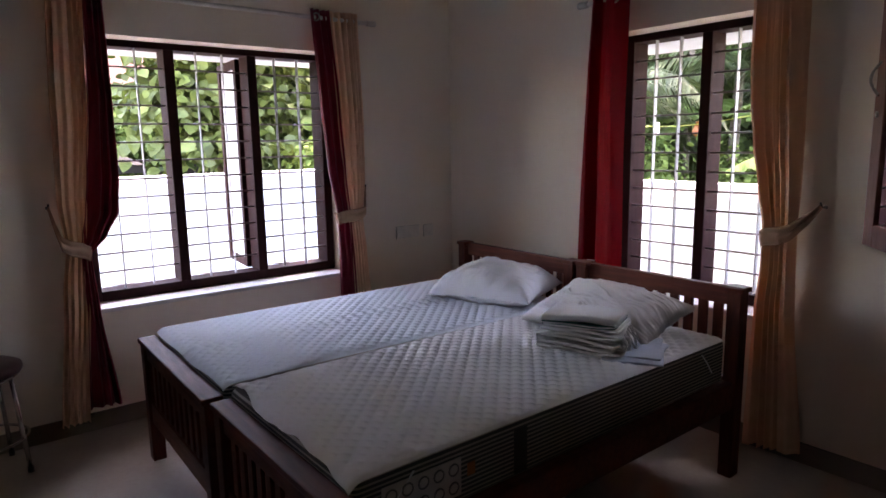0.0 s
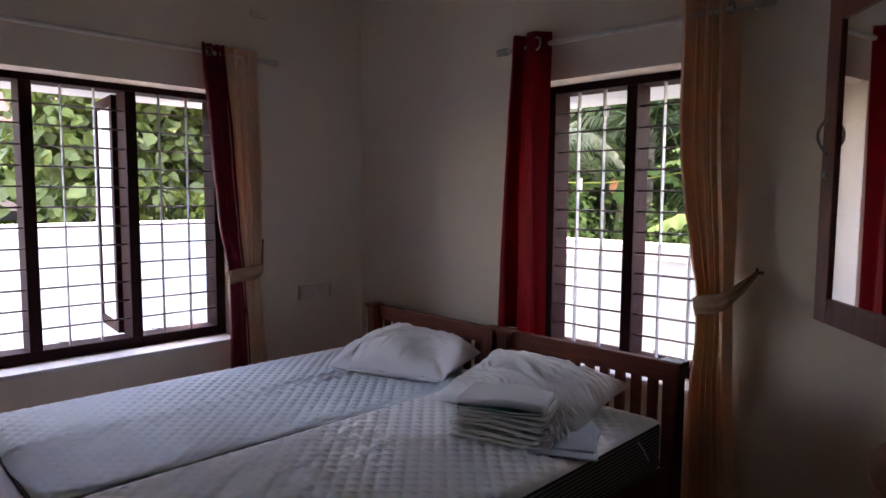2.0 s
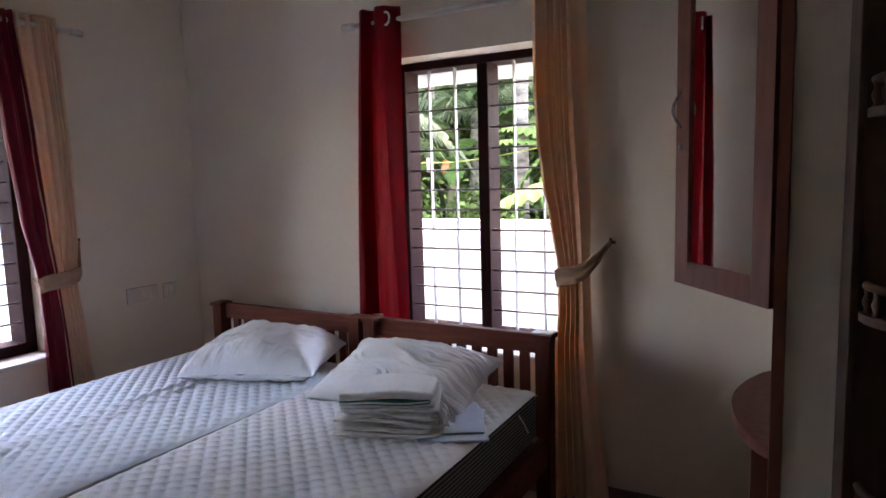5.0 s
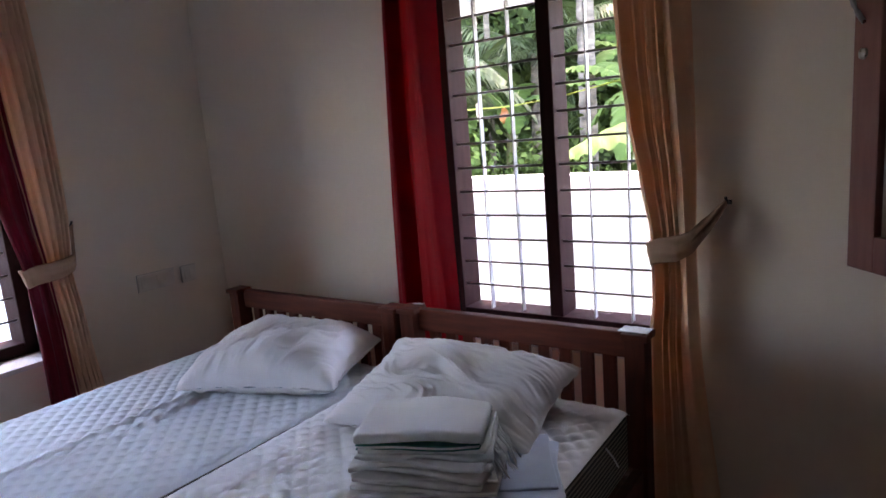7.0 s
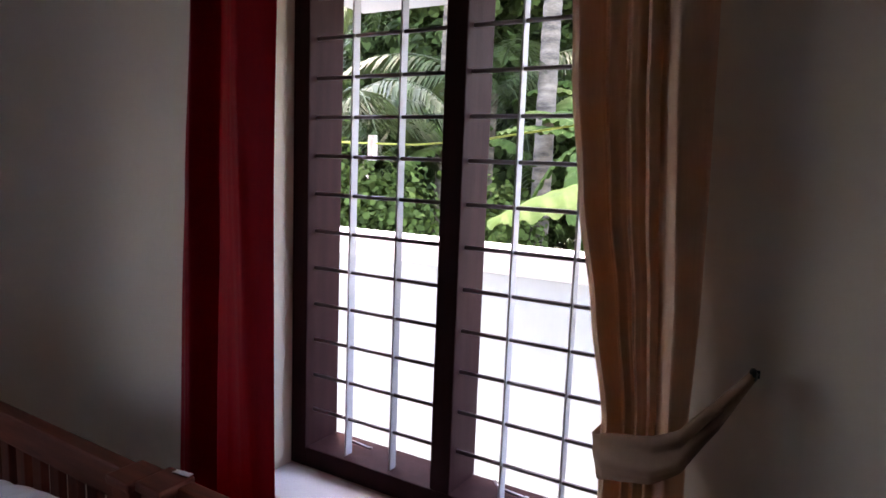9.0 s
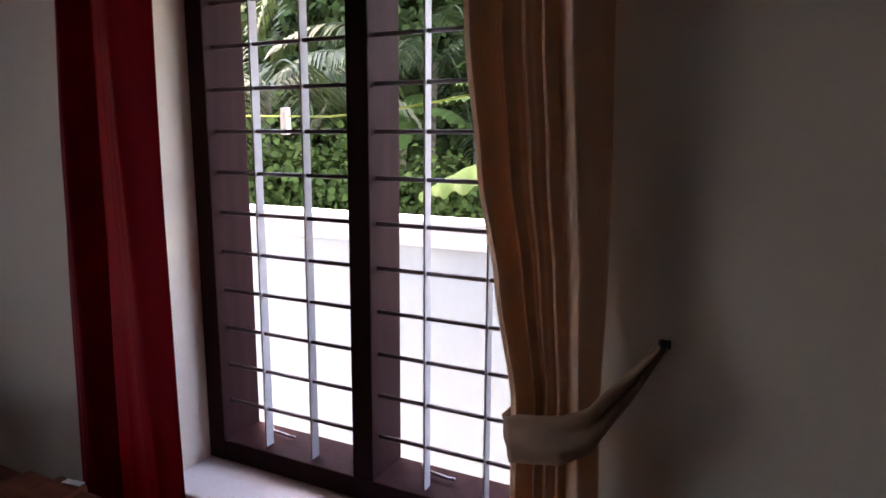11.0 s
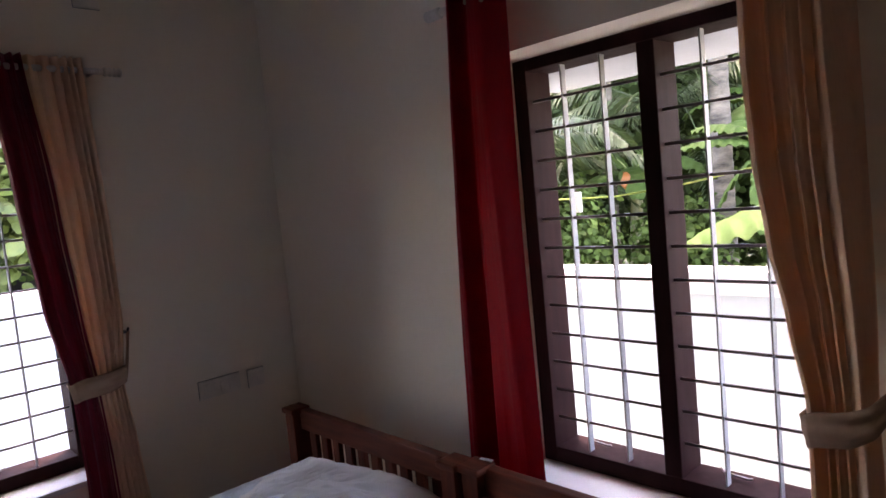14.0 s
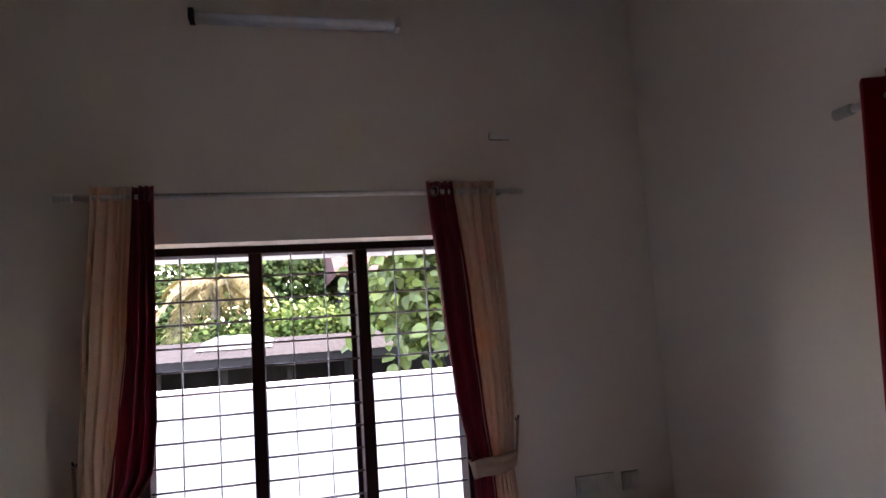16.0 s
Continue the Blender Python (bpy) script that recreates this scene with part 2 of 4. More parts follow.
# stub of wall beside the dressing unit, its near end facing the room
STUB_X, STUB_Y = 3.476, -1.10
tagged(link("wall_stub", box((STUB_X, STUB_Y, 0.0), (EAST, NORTH, TOP)), PLASTER), "short cream-painted wall end beside the shelf unit", "wall", kind="structure")
for nm, lo, hi in (("baseboard", (WEST, SOUTH, 0), (WEST + 0.012, NORTH, 0.1)), ("baseboard", (WEST + 0.012, NORTH - 0.012, 0), (STUB_X, NORTH, 0.1))):
    tagged(link(nm, box(lo, hi, 0.003), SKIRT), "dark tile skirting along the foot of the wall", "skirting", kind="structure")


def sill(name, lo, hi):
    tagged(link(name, box(lo, hi, 0.006), SILL), "pale painted sill inside the window opening", "window sill", kind="structure")


sill("trim_sill", (0.0, W1[0] + 0.002, SILL_Z - 0.02), (FACE + 0.012, W1[1] - 0.002, SILL_Z + 0.004))
sill("trim_sill", (W2[0] + 0.002, -FACE - 0.012, SILL_Z - 0.02), (W2[1] - 0.002, 0.0, SILL_Z + 0.004))


def window(name, width, lights, label):
    """A wooden window, built with its left jamb at x = 0 and its room face at y = 0, facing -y: frame, mullions, rods and flat bars."""
    w = thing(name, (0, 0, 0), label, "window", kind="structure")
    z0, z1, deep, st = SILL_Z + 0.004, HEAD_Z - 0.002, 0.14, 0.058
    part("jamb", box((0.002, 0, z0), (st, deep, z1), 0.004), FRAME, w)
    part("jamb", box((width - st, 0, z0), (width - 0.002, deep, z1), 0.004), FRAME, w)
    part("head_rail", box((st, 0.001, z1 - st), (width - st, deep - 0.001, z1), 0.004), FRAME, w)
    part("bottom_rail", box((st, 0.001, z0), (width - st, deep - 0.001, z0 + st), 0.004), FRAME, w)
    pitch = (width - st) / lights
    zi0, zi1 = z0 + st, z1 - st
    for k in range(1, lights):
        part("mullion", box((k * pitch, 0.002, zi0), (k * pitch + st, deep - 0.002, zi1), 0.004), FRAME, w)
    for k in range(lights):
        a, b = k * pitch + st, (k + 1) * pitch
        for i in range(1, 13):
            z = zi0 + (zi1 - zi0) * i / 13
            part("grill_rod", tube([(a - 0.004, 0.035, z), (b + 0.004, 0.035, z)], 0.0052, 8), IRON, w, smooth=True)
        for i in (0.305, 0.665):
            x = a + (b - a) * i
            part("grill_flat", box((x - 0.0025, 0.023, zi0 - 0.004), (x + 0.0025, 0.05, zi1 + 0.004)), FLAT_LIT, w)
        # hook stay lying on the bottom rail
        part("window_stay", tube([(a + 0.08, 0.10, zi0 + 0.02), (a + 0.10, 0.085, zi0 + 0.014), (a + 0.17, 0.08, zi0 + 0.012), (a + 0.185, 0.07, zi0 + 0.02)], 0.004, 6), BRASS, w, smooth=True)
    return w


def casement(w, hinge, width, angle):
    """A shutter that stands open outside: frame and pane, hinged at (hinge, 0.13)."""
    z0, z1, st = SILL_Z + 0.065, HEAD_Z - 0.065, 0.055
    turn = Matrix.Translation((hinge, 0.145, 0)) @ Matrix.Rotation(angle, 4, "Z")
    bm = box((0, 0, z0), (st, 0.03, z1), 0.003)
    box((width - st, 0, z0), (width, 0.03, z1), 0.003, bm)
    box((st, 0, z0), (width - st, 0.03, z0 + st), 0.003, bm)
    box((st, 0, z1 - st), (width - st, 0.03, z1), 0.003, bm)
    bm.transform(turn)
    sash = part("casement", bm, FRAME, w)
    bm = box((st - 0.005, 0.012, z0 + st - 0.005), (width - st + 0.005, 0.017, z1 - st + 0.005))
    bm.transform(turn)
    part("pane", bm, GLASS, sash, "obscured glass pane")


win1 = window("window_1", W1[1] - W1[0], 3, "dark-brown three-light wooden window with a steel grill")
casement(win1, 2 * (W1[1] - W1[0] - 0.058) / 3 + 0.005, 0.46, radians(84))
win1.matrix_basis = Matrix.Translation((0, W1[0], 0)) @ Matrix.Rotation(radians(90), 4, "Z")
win2 = window("window_2", W2[1] - W2[0], 2, "dark-brown two-light wooden window with a steel grill")
casement(win2, 0.03, 0.43, radians(158))
win2.matrix_basis = Matrix.Translation((W2[0], 0, 0))

# sunshades over the windows, yard, compound walls
tagged(link("sunshade", box((-0.62, W1[0] - 0.25, 2.108), (-0.16, W1[1] + 0.2, 2.22), 0.004), CONCRETE), "white-painted concrete sunshade over the wide window", "sunshade", kind="structure")
tagged(link("sunshade", box((W2[0] - 0.25, 0.16, 2.088), (W2[1] + 0.25, 0.62, 2.22), 0.004), CONCRETE), "white-painted concrete sunshade over the bed window", "sunshade", kind="structure")
GROUND = -0.55
CW_X, CW_Y, CW_Z = -2.75, 1.12, 1.19
gm = bmesh.new()
bmesh.ops.create_grid(gm, x_segments=1, y_segments=1, size=400)
for v in gm.verts:
    v.co.z = GROUND
tagged(link("ground", gm, EARTH), "bare grey-brown yard earth round the house", "ground", kind="structure")
LITTER = material("leaf_litter", (0.034, 0.036, 0.016), 0.95, second=(0.018, 0.022, 0.009), scale=1.5, bump=0.6, fine=25, shine=0.1)
for lo, hi in (((-60, -40, GROUND), (CW_X - 0.15, CW_Y + 0.15, GROUND + 0.012)), ((-60, CW_Y + 0.15, GROUND), (40, 60, GROUND + 0.012))):
    tagged(link("ground_cover", box(lo, hi), LITTER), "dark leaf litter under the trees beyond the walls", "leaf litter", kind="structure")
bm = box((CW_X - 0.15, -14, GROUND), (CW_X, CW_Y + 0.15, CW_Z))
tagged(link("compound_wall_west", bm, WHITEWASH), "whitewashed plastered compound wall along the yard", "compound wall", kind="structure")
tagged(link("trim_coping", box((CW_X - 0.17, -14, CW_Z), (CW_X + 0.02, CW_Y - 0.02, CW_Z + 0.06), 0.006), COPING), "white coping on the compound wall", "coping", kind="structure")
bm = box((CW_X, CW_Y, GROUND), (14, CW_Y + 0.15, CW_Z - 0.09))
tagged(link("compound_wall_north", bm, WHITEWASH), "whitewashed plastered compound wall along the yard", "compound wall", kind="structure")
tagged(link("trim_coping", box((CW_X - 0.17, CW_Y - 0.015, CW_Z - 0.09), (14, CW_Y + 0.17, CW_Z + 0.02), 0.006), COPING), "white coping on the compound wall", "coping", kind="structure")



# ---------------------------------------------------------------- beds
def cot(name, x0, x1, label, askew=0.0):
    """A single wooden cot with slatted head and foot, from x0 to x1."""
    yh, yf = -0.495, -2.555
    w = x1 - x0
    c = thing(name, (x0, 0, 0), label, "bed", "pair of single cots pushed together", rz=askew)
    p = 0.062
    for x in (0, w - p):
        part("head_post", box((x, yh - 0.07, 0), (x + p, yh, 0.864), 0.004), WOODV, c)
        part("post_cap", box((x - 0.008, yh - 0.08, 0.864), (x + p + 0.012, yh + 0.006, 0.886), 0.006), WOOD, c)
        part("foot_post", box((x, yf, 0), (x + p, yf + p, 0.595), 0.004), WOODV, c)
    part("head_rail", box((p, yh - 0.038, 0.796), (w - p, yh, 0.878), 0.006), WOOD, c)
    part("head_rail", box((p, yh - 0.038, 0.33), (w - p, yh, 0.46), 0.004), WOOD, c)
    part("foot_cap", box((-0.004, yf - 0.01, 0.595), (w + 0.004, yf + p + 0.01, 0.62), 0.006), WOOD, c)
    part("foot_rail", box((p, yf + 0.012, 0.52), (w - p, yf + 0.045, 0.595), 0.004), WOOD, c)
    part("foot_rail", box((p, yf + 0.012, 0.20), (w - p, yf + 0.045, 0.30), 0.004), WOOD, c)
    n = 10
    for i in range(n):
        x = p + (w - 2 * p) * (i + 0.85) / (n + 0.7)
        part("slat", box((x - 0.021, yh - 0.03, 0.46), (x + 0.021, yh - 0.010, 0.796), 0.003), WOODV, c)
        part("slat", box((x - 0.021, yf + 0.02, 0.30), (x + 0.021, yf + 0.038, 0.52), 0.003), WOODV, c)
    for x in (0.012, w - 0.044):
        part("side_rail", box((x, yf + p, 0.33), (x + 0.032, yh - 0.07, 0.455), 0.004), WOOD, c)
    part("bed_board", box((0.044, yf + p, 0.43), (w - 0.044, yh - 0.07, 0.455)), WOOD, c)
    return c


ASKEW = -0.9                # the far cot stands slightly out of square
COT_A, COT_B = (0.735, 1.722), (1.728, 2.642)
cot("cot", *COT_A, "dark-stained wooden single cot with a slatted headboard", ASKEW)
cot("cot", *COT_B, "dark-stained wooden single cot beside its twin")


def mattress(x0, x1, y0, y1, label, lean, short=0.0, cover=SHEET, askew=0.0):
    """A ticking mattress with rounded edges under a white quilted cover that drapes over its rim."""
    m = thing("mattress", ((x0 + x1) / 2, (y0 + y1) / 2, 0.457), label, "mattress", "mattresses on the cots", rz=askew)
    hw, hl, h = (x1 - x0) / 2, (y1 - y0) / 2, 0.20
    part("ticking", box((-hw, -hl, 0), (hw, hl, h), 0.035, segments=4), TICKING, m, "dark striped ticking", smooth=True)
    rnd = random.Random(int(x0 * 100))
    ph = [rnd.uniform(0, 6) for _ in range(6)]

    def top(u, v):
        rim = 0.012 * noise.noise(Vector((u * 3, v * 5, ph[0]))) if min(u, v, 1 - u, 1 - v) < 0.02 else 0.0
        x, y = (u * 2 - 1) * (hw + 0.001), (v * 2 - 1) * (hl + 0.006 + rim)
        bare = short * (math.exp(-((u - 0.10) / 0.14) ** 2) + 0.45 * math.exp(-((u - 0.55) / 0.25) ** 2) + 0.25 * noise.noise(Vector((u * 9, 3, 7))))
        y += max(0.0, bare) * (1 - v) ** 6
        ex, ey = max(0, abs(x) - (hw - 0.018)), max(0, abs(y) - (hl - 0.04))
        drop = 0.013 * (ex / 0.024) ** 2 + 0.022 * (ey / 0.046) ** 2
        edge = min(1.0, max(0.0, (min(hw - abs(x), hl - abs(y)) - 0.006) / 0.035))
        # quilting: diamonds stitched down
        q = abs(math.sin((x + y) * math.pi / 0.062)) * abs(math.sin((x - y) * math.pi / 0.062))
        z = h + 0.005 + 0.0105 * q ** 0.5 * edge - drop
        z += 0.004 * math.sin(x * 5 + ph[0]) * math.sin(y * 3 + ph[1])
        # long creases
        for k, (cx, wd, am) in enumerate(((lean, 0.012, 0.013), (lean + 0.075, 0.010, 0.010), (lean + 0.035, 0.008, 0.007))):
            z += am * math.exp(-((x - cx - 0.02 * math.sin(y * 2.4 + ph[k])) / wd) ** 2) * (0.4 + 0.6 * math.sin(y * 1.7 + ph[k + 2]) ** 2)
        z += 0.25 * max(0.0, bare) * max(0.0, 1 - v / 0.03) if short else 0.0
        return Vector((x, y, z))

    part("quilted_cover", grid(int((x1 - x0) / 0.0066), int((y1 - y0) / 0.0066), top), cover, m, "white diamond-quilted cover", smooth=True)
    # elastic corner straps
    for sx in (-1, 1):
        for sy in (-1, 1):
            part("corner_strap", tube([(sx * (hw + 0.001), sy * (hl - 0.20), h - 0.03), (sx * (hw + 0.001), sy * (hl - 0.15), 0.12), (sx * (hw + 0.001), sy * (hl - 0.11), 0.07)], 0.003, 6), SHEET, m, smooth=True)
    return m


mattress(0.742, 1.702, -2.49, -0.59, "single mattress under a bluish-white quilted cover", -0.02, askew=ASKEW)
right_mattress = mattress(1.718, 2.600, -2.49, -0.59, "single mattress with striped ticking under a white quilted cover", 0.9, 0.034, WARMSHEET)


PATCH = material("label_cloth", (0.62, 0.60, 0.57), 0.8, scale=20, bump=0.2)
bm = box((0.4415, -0.86, 0.035), (0.4440, -0.58, 0.155), 0.001)
patch = part("label_patch", bm, PATCH, right_mattress, "pale printed maker's patch on the ticking")
GREY = material("print_grey", (0.20, 0.19, 0.19), 0.8, scale=20)
for k in range(10):
    y, z = -0.83 + 0.055 * (k % 5), 0.065 + 0.058 * (k // 5)
    part("printed_ring", tube([(0.4450, y + 0.018 * math.cos(2 * math.pi * i / 12), z + 0.018 * math.sin(2 * math.pi * i / 12)) for i in range(13)], 0.003, 5), GREY, patch, smooth=True)
part("side_tape", box((0.4415, -0.36, 0.02), (0.4430, -0.30, 0.17), 0.0005), BLACK, right_mattress, "dark woven side tape")
bm = box((0.4415, -0.555, 0.085), (0.4445, -0.525, 0.125), 0.001)
part("orange_tag", bm, material("tag_cloth", (0.45, 0.16, 0.05), 0.8, scale=20), right_mattress, "small orange tag")


def pillow(at, size, rz, tilt, seed, label, drift=0.0):
    """A soft pillow: pinched corners, a full middle, creases running in from the seams."""
    p = thing("pillow", at, label, "pillow", "white pillows on the bed")
    hw, hl, h = size[0] / 2, size[1] / 2, size[2]
    rnd = random.Random(seed)
    off = Vector((rnd.uniform(0, 50), rnd.uniform(0, 50), 0))
    cd, sd = math.cos(drift), math.sin(drift)
    turn = Matrix.Rotation(rz, 4, "Z") @ Matrix.Rotation(tilt[0], 4, "X") @ Matrix.Rotation(tilt[1], 4, "Y")

    def side(s):
        def place(u, v):
            a, b = u * 2 - 1, v * 2 - 1
            x = a * hw * (1 - 0.10 * (1 - b * b) * a * a) * (1 + 0.02 * noise.noise(Vector((b * 4, 1, s)) + off))
            y = b * hl * (1 - 0.13 * (1 - a * a) * b * b) * (1 + 0.03 * noise.noise(Vector((a * 4, 2, s)) + off))
            full = (max(0, 1 - abs(a) ** 2.6) * max(0, 1 - abs(b) ** 2.8)) ** 0.46
            full *= 0.9 + 0.28 * noise.noise(Vector((a * 1.2, b * 1.4, 0)) + off)
            rim = min(1, 2.2 * (1 - max(abs(a), abs(b))))
            # wrinkles that run in from the seams: sharp valleys between soft folds, warped along their length
            p, q = a * cd + b * sd, -a * sd + b * cd
            warp = noise.noise(Vector((a * 1.7, b * 1.7, 5)) + off)
            q += 0.16 * warp + 0.10 * math.sin(p * 2.6 + warp * 3)
            patch = min(1.0, max(0.0, 0.9 + 0.6 * noise.noise(Vector((a * 1.6, b * 1.6, 20)) + off)))
            crease = -0.050 * abs(noise.noise(Vector((p * 1.2, q * 5.4, 9)) + off)) * patch
            crease -= 0.026 * abs(noise.noise(Vector((p * 2.4, q * 12.0, 14)) + off)) * patch
            crease += 0.004 * noise.noise(Vector((a * 4, b * 4, 3)) + off) + 0.012
            z = s * full * h * (0.72 if s > 0 else 0.28) + s * crease * (0.25 + 0.75 * rim)
            return turn @ Vector((x, y, z))
        return place

    bm = grid(150, 104, side(1))
    grid(150, 104, side(-1), bm)
    bmesh.ops.remove_doubles(bm, verts=bm.verts, dist=0.0015)
    low = min(v.co.z for v in bm.verts)
    for v in bm.verts:
        v.co.z -= low + 0.022
        v.co.z = max(v.co.z, 0.0)
    part("pillow_case", bm, PILLOW, p, smooth=True)
    return p


TOPZ = 0.457 + 0.20 + 0.009
pillow((1.385, -0.85, TOPZ), (0.63, 0.43, 0.225), radians(18), (radians(4), radians(-2)), 3, "plump white cotton pillow leaning to the headboard", 1.1)
pillow((2.145, -0.845, TOPZ), (0.67, 0.45, 0.17), radians(5), (radians(14), radians(2)), 8, "creased white cotton pillow near the folded linen", -0.3)


def cloth_slab(size, at, rz, seed, sag=0.01, layers=1):
    """A folded cloth: a rounded slab with a bulging fold on one side and uneven edges."""
    bm = bmesh.new()
    rnd = random.Random(seed)
    off = Vector((rnd.uniform(0, 90), rnd.uniform(0, 90), rnd.uniform(0, 90)))
    hw, hl, h = size[0] / 2, size[1] / 2, size[2]
    box((-hw, -hl, 0), (hw, hl, h), min(h * 0.45, 0.02), bm, 3)
    bmesh.ops.subdivide_edges(bm, edges=[e for e in bm.edges if e.calc_length() > 0.06], cuts=9, use_grid_fill=True)
    for v in bm.verts:
        d = noise.noise_vector(v.co * 6 + off) * 0.018
        v.co += Vector((d.x, d.y, d.z * 0.6))
        v.co.z += sag * noise.noise(v.co * 5 + off)
        v.co.z = max(v.co.z, 0.0) if at[2] <= 0.001 else v.co.z
    bm.transform(pose(*at, 0, 0, math.degrees(rz)))
    return bm


linen = thing("folded_linen", (2.28, -1.16, TOPZ), "pile of folded white linen on the mattress", "linen")
z = 0.0
for i in range(8):
    h = 0.0105 + 0.002 * (i % 3)
    part("folded_sheet", cloth_slab((0.36 - 0.005 * i + 0.014 * math.sin(i * 2.7), 0.235 - 0.004 * i + 0.006 * math.cos(i * 1.9), h), (0.008 * math.sin(i * 2.1), 0.007 * math.cos(i * 1.7), z + 0.0005), radians(21 + 7 * math.sin(i * 3)), 20 + i, 0.012), LINEN if i < 6 else TOWEL, linen, smooth=True)
    z += h
towel = thing("folded_towel", (2.27, -1.15, TOPZ + z), "folded white towel with teal borders on the linen", "towel")
part("towel_fold", cloth_slab((0.315, 0.21, 0.012), (0, 0, 0.0), radians(23), 41, 0.004), TOWEL, towel, smooth=True)
for zz in (0.011, 0.0215):
    part("teal_border", cloth_slab((0.320, 0.215, 0.0035), (0, 0, zz), radians(23), 42, 0.004), TEAL, towel, "teal woven border", smooth=True)
part("towel_fold", cloth_slab((0.316, 0.211, 0.010), (0.001, 0.0, 0.013), radians(23), 42, 0.004), TOWEL, towel, smooth=True)
part("towel_fold", cloth_slab((0.318, 0.213, 0.030), (0.002, 0.002, 0.0245), radians(23), 43, 0.012), TOWEL, towel, smooth=True)
SHAWL = material("shawl_cotton", (0.54, 0.61, 0.70), 0.9, second=(0.46, 0.53, 0.62), scale=10, bump=0.4, fine=300)
scarf = thing("fringed_cloth", (2.435, -1.045, TOPZ), "folded bluish-white cloth with a knotted fringe on the mattress", "cloth")
part("folded_cloth", cloth_slab((0.24, 0.30, 0.011), (0.03, -0.02, 0), radians(28), 51, 0.016), SHAWL, scarf, smooth=True)
part("folded_cloth", cloth_slab((0.20, 0.24, 0.010), (0.02, -0.01, 0.010), radians(31), 52, 0.022), SHAWL, scarf, smooth=True)
rnd = random.Random(77)
for i in range(26):
    a = Vector((-0.012 - 0.0016 * i, -0.10 + 0.0052 * i, 0.075 + rnd.uniform(0, 0.025)))
    h = Vector((rnd.uniform(0.025, 0.06), rnd.uniform(-0.03, 0.02), 0))
    pts = [a, a + h * 0.45 + Vector((0, 0, rnd.uniform(0.0, 0.012))), a + h + Vector((0, 0, -0.03)), a + h * 1.35 + Vector((rnd.uniform(-0.008, 0.008), 0, 0.024 - a.z))]
    part("tassel", tube(pts, [0.003, 0.0024, 0.0026, 0.0014], 5), TOWEL, scarf, smooth=True)
part("gathered_end", cloth_slab((0.07, 0.15, 0.05), (-0.02, -0.02, 0.014), radians(24), 53, 0.02), TOWEL, scarf, smooth=True)


PALE_STRIP = material("pale_strip", (0.72, 0.72, 0.73), 0.35, second=(0.60, 0.60, 0.62), scale=20, bump=0.3)


def scrap(at, size, rz, seed, label):
    """A thin crumpled pale strip lying flat."""
    t = thing("thin_strip", at, label, "plastic film", "scraps of film on the headboards", rz=rz)

    def place(u, v):
        ragged = 0.12 * noise.noise(Vector((u * 7, v * 5, seed)))
        return Vector(((u - 0.5 + ragged * (v - 0.5)) * size[0], (v - 0.5 + ragged * 0.5) * size[1], 0.003 + 0.004 * abs(noise.noise(Vector((u * 6, v * 4, seed + 3))))))
    part("film", grid(20, 8, place), PALE_STRIP, t, smooth=True).modifiers.new("thick", "SOLIDIFY").thickness = 0.001


scrap((2.607, -0.532, 0.886), (0.088, 0.055), -2, 4, "crumpled thin white strip on the headboard")
scrap((1.775, -0.500, 0.886), (0.045, 0.014), 8, 9, "small torn white bit on the bedpost")


# ---------------------------------------------------------------- curtains
def cloth(name, mat, rows, top, bottom, folds, amp, parent, axis, base, phase=0.0, label="", nu=90, nv=70, skew=0.0, pleats=None):
    """A hanging cloth. rows: (z, left, right, depth) along the wall; axis 'x' or 'y' tells along which way the wall runs."""
    def place(u, v):
        z = bottom + (top - bottom) * v
        a, b, deep = along(rows, z)
        s = a + (b - a) * (u + 0.012 * math.sin(9 * u + 3 * v))
        k = 2 * math.pi * (along(pleats, u)[0] if pleats else folds * (u + 0.05 * math.sin(7 * u + phase))) + phase + 0.35 * math.sin(v * 4 + u * 3)
        d = base + deep * (math.sin(k) + 0.25 * math.sin(2.3 * k + 1 + v * 2)) * amp * (0.8 + 0.35 * math.sin(5 * u + 2 * v + 2 * phase))
        d += skew * (0.5 - u)
        d += 0.006 * noise.noise(Vector((u * 9, v * 5, phase))) + 0.0018 * noise.noise(Vector((u * 22, v * 3, phase)))
        return Vector((s, -d, z)) if axis == "x" else Vector((d, s, z))
    ob = part(name, grid(nu, nv, place), mat, parent, label, smooth=True)
    ob.modifiers.new("thick", "SOLIDIFY").thickness = 0.0025
    return ob


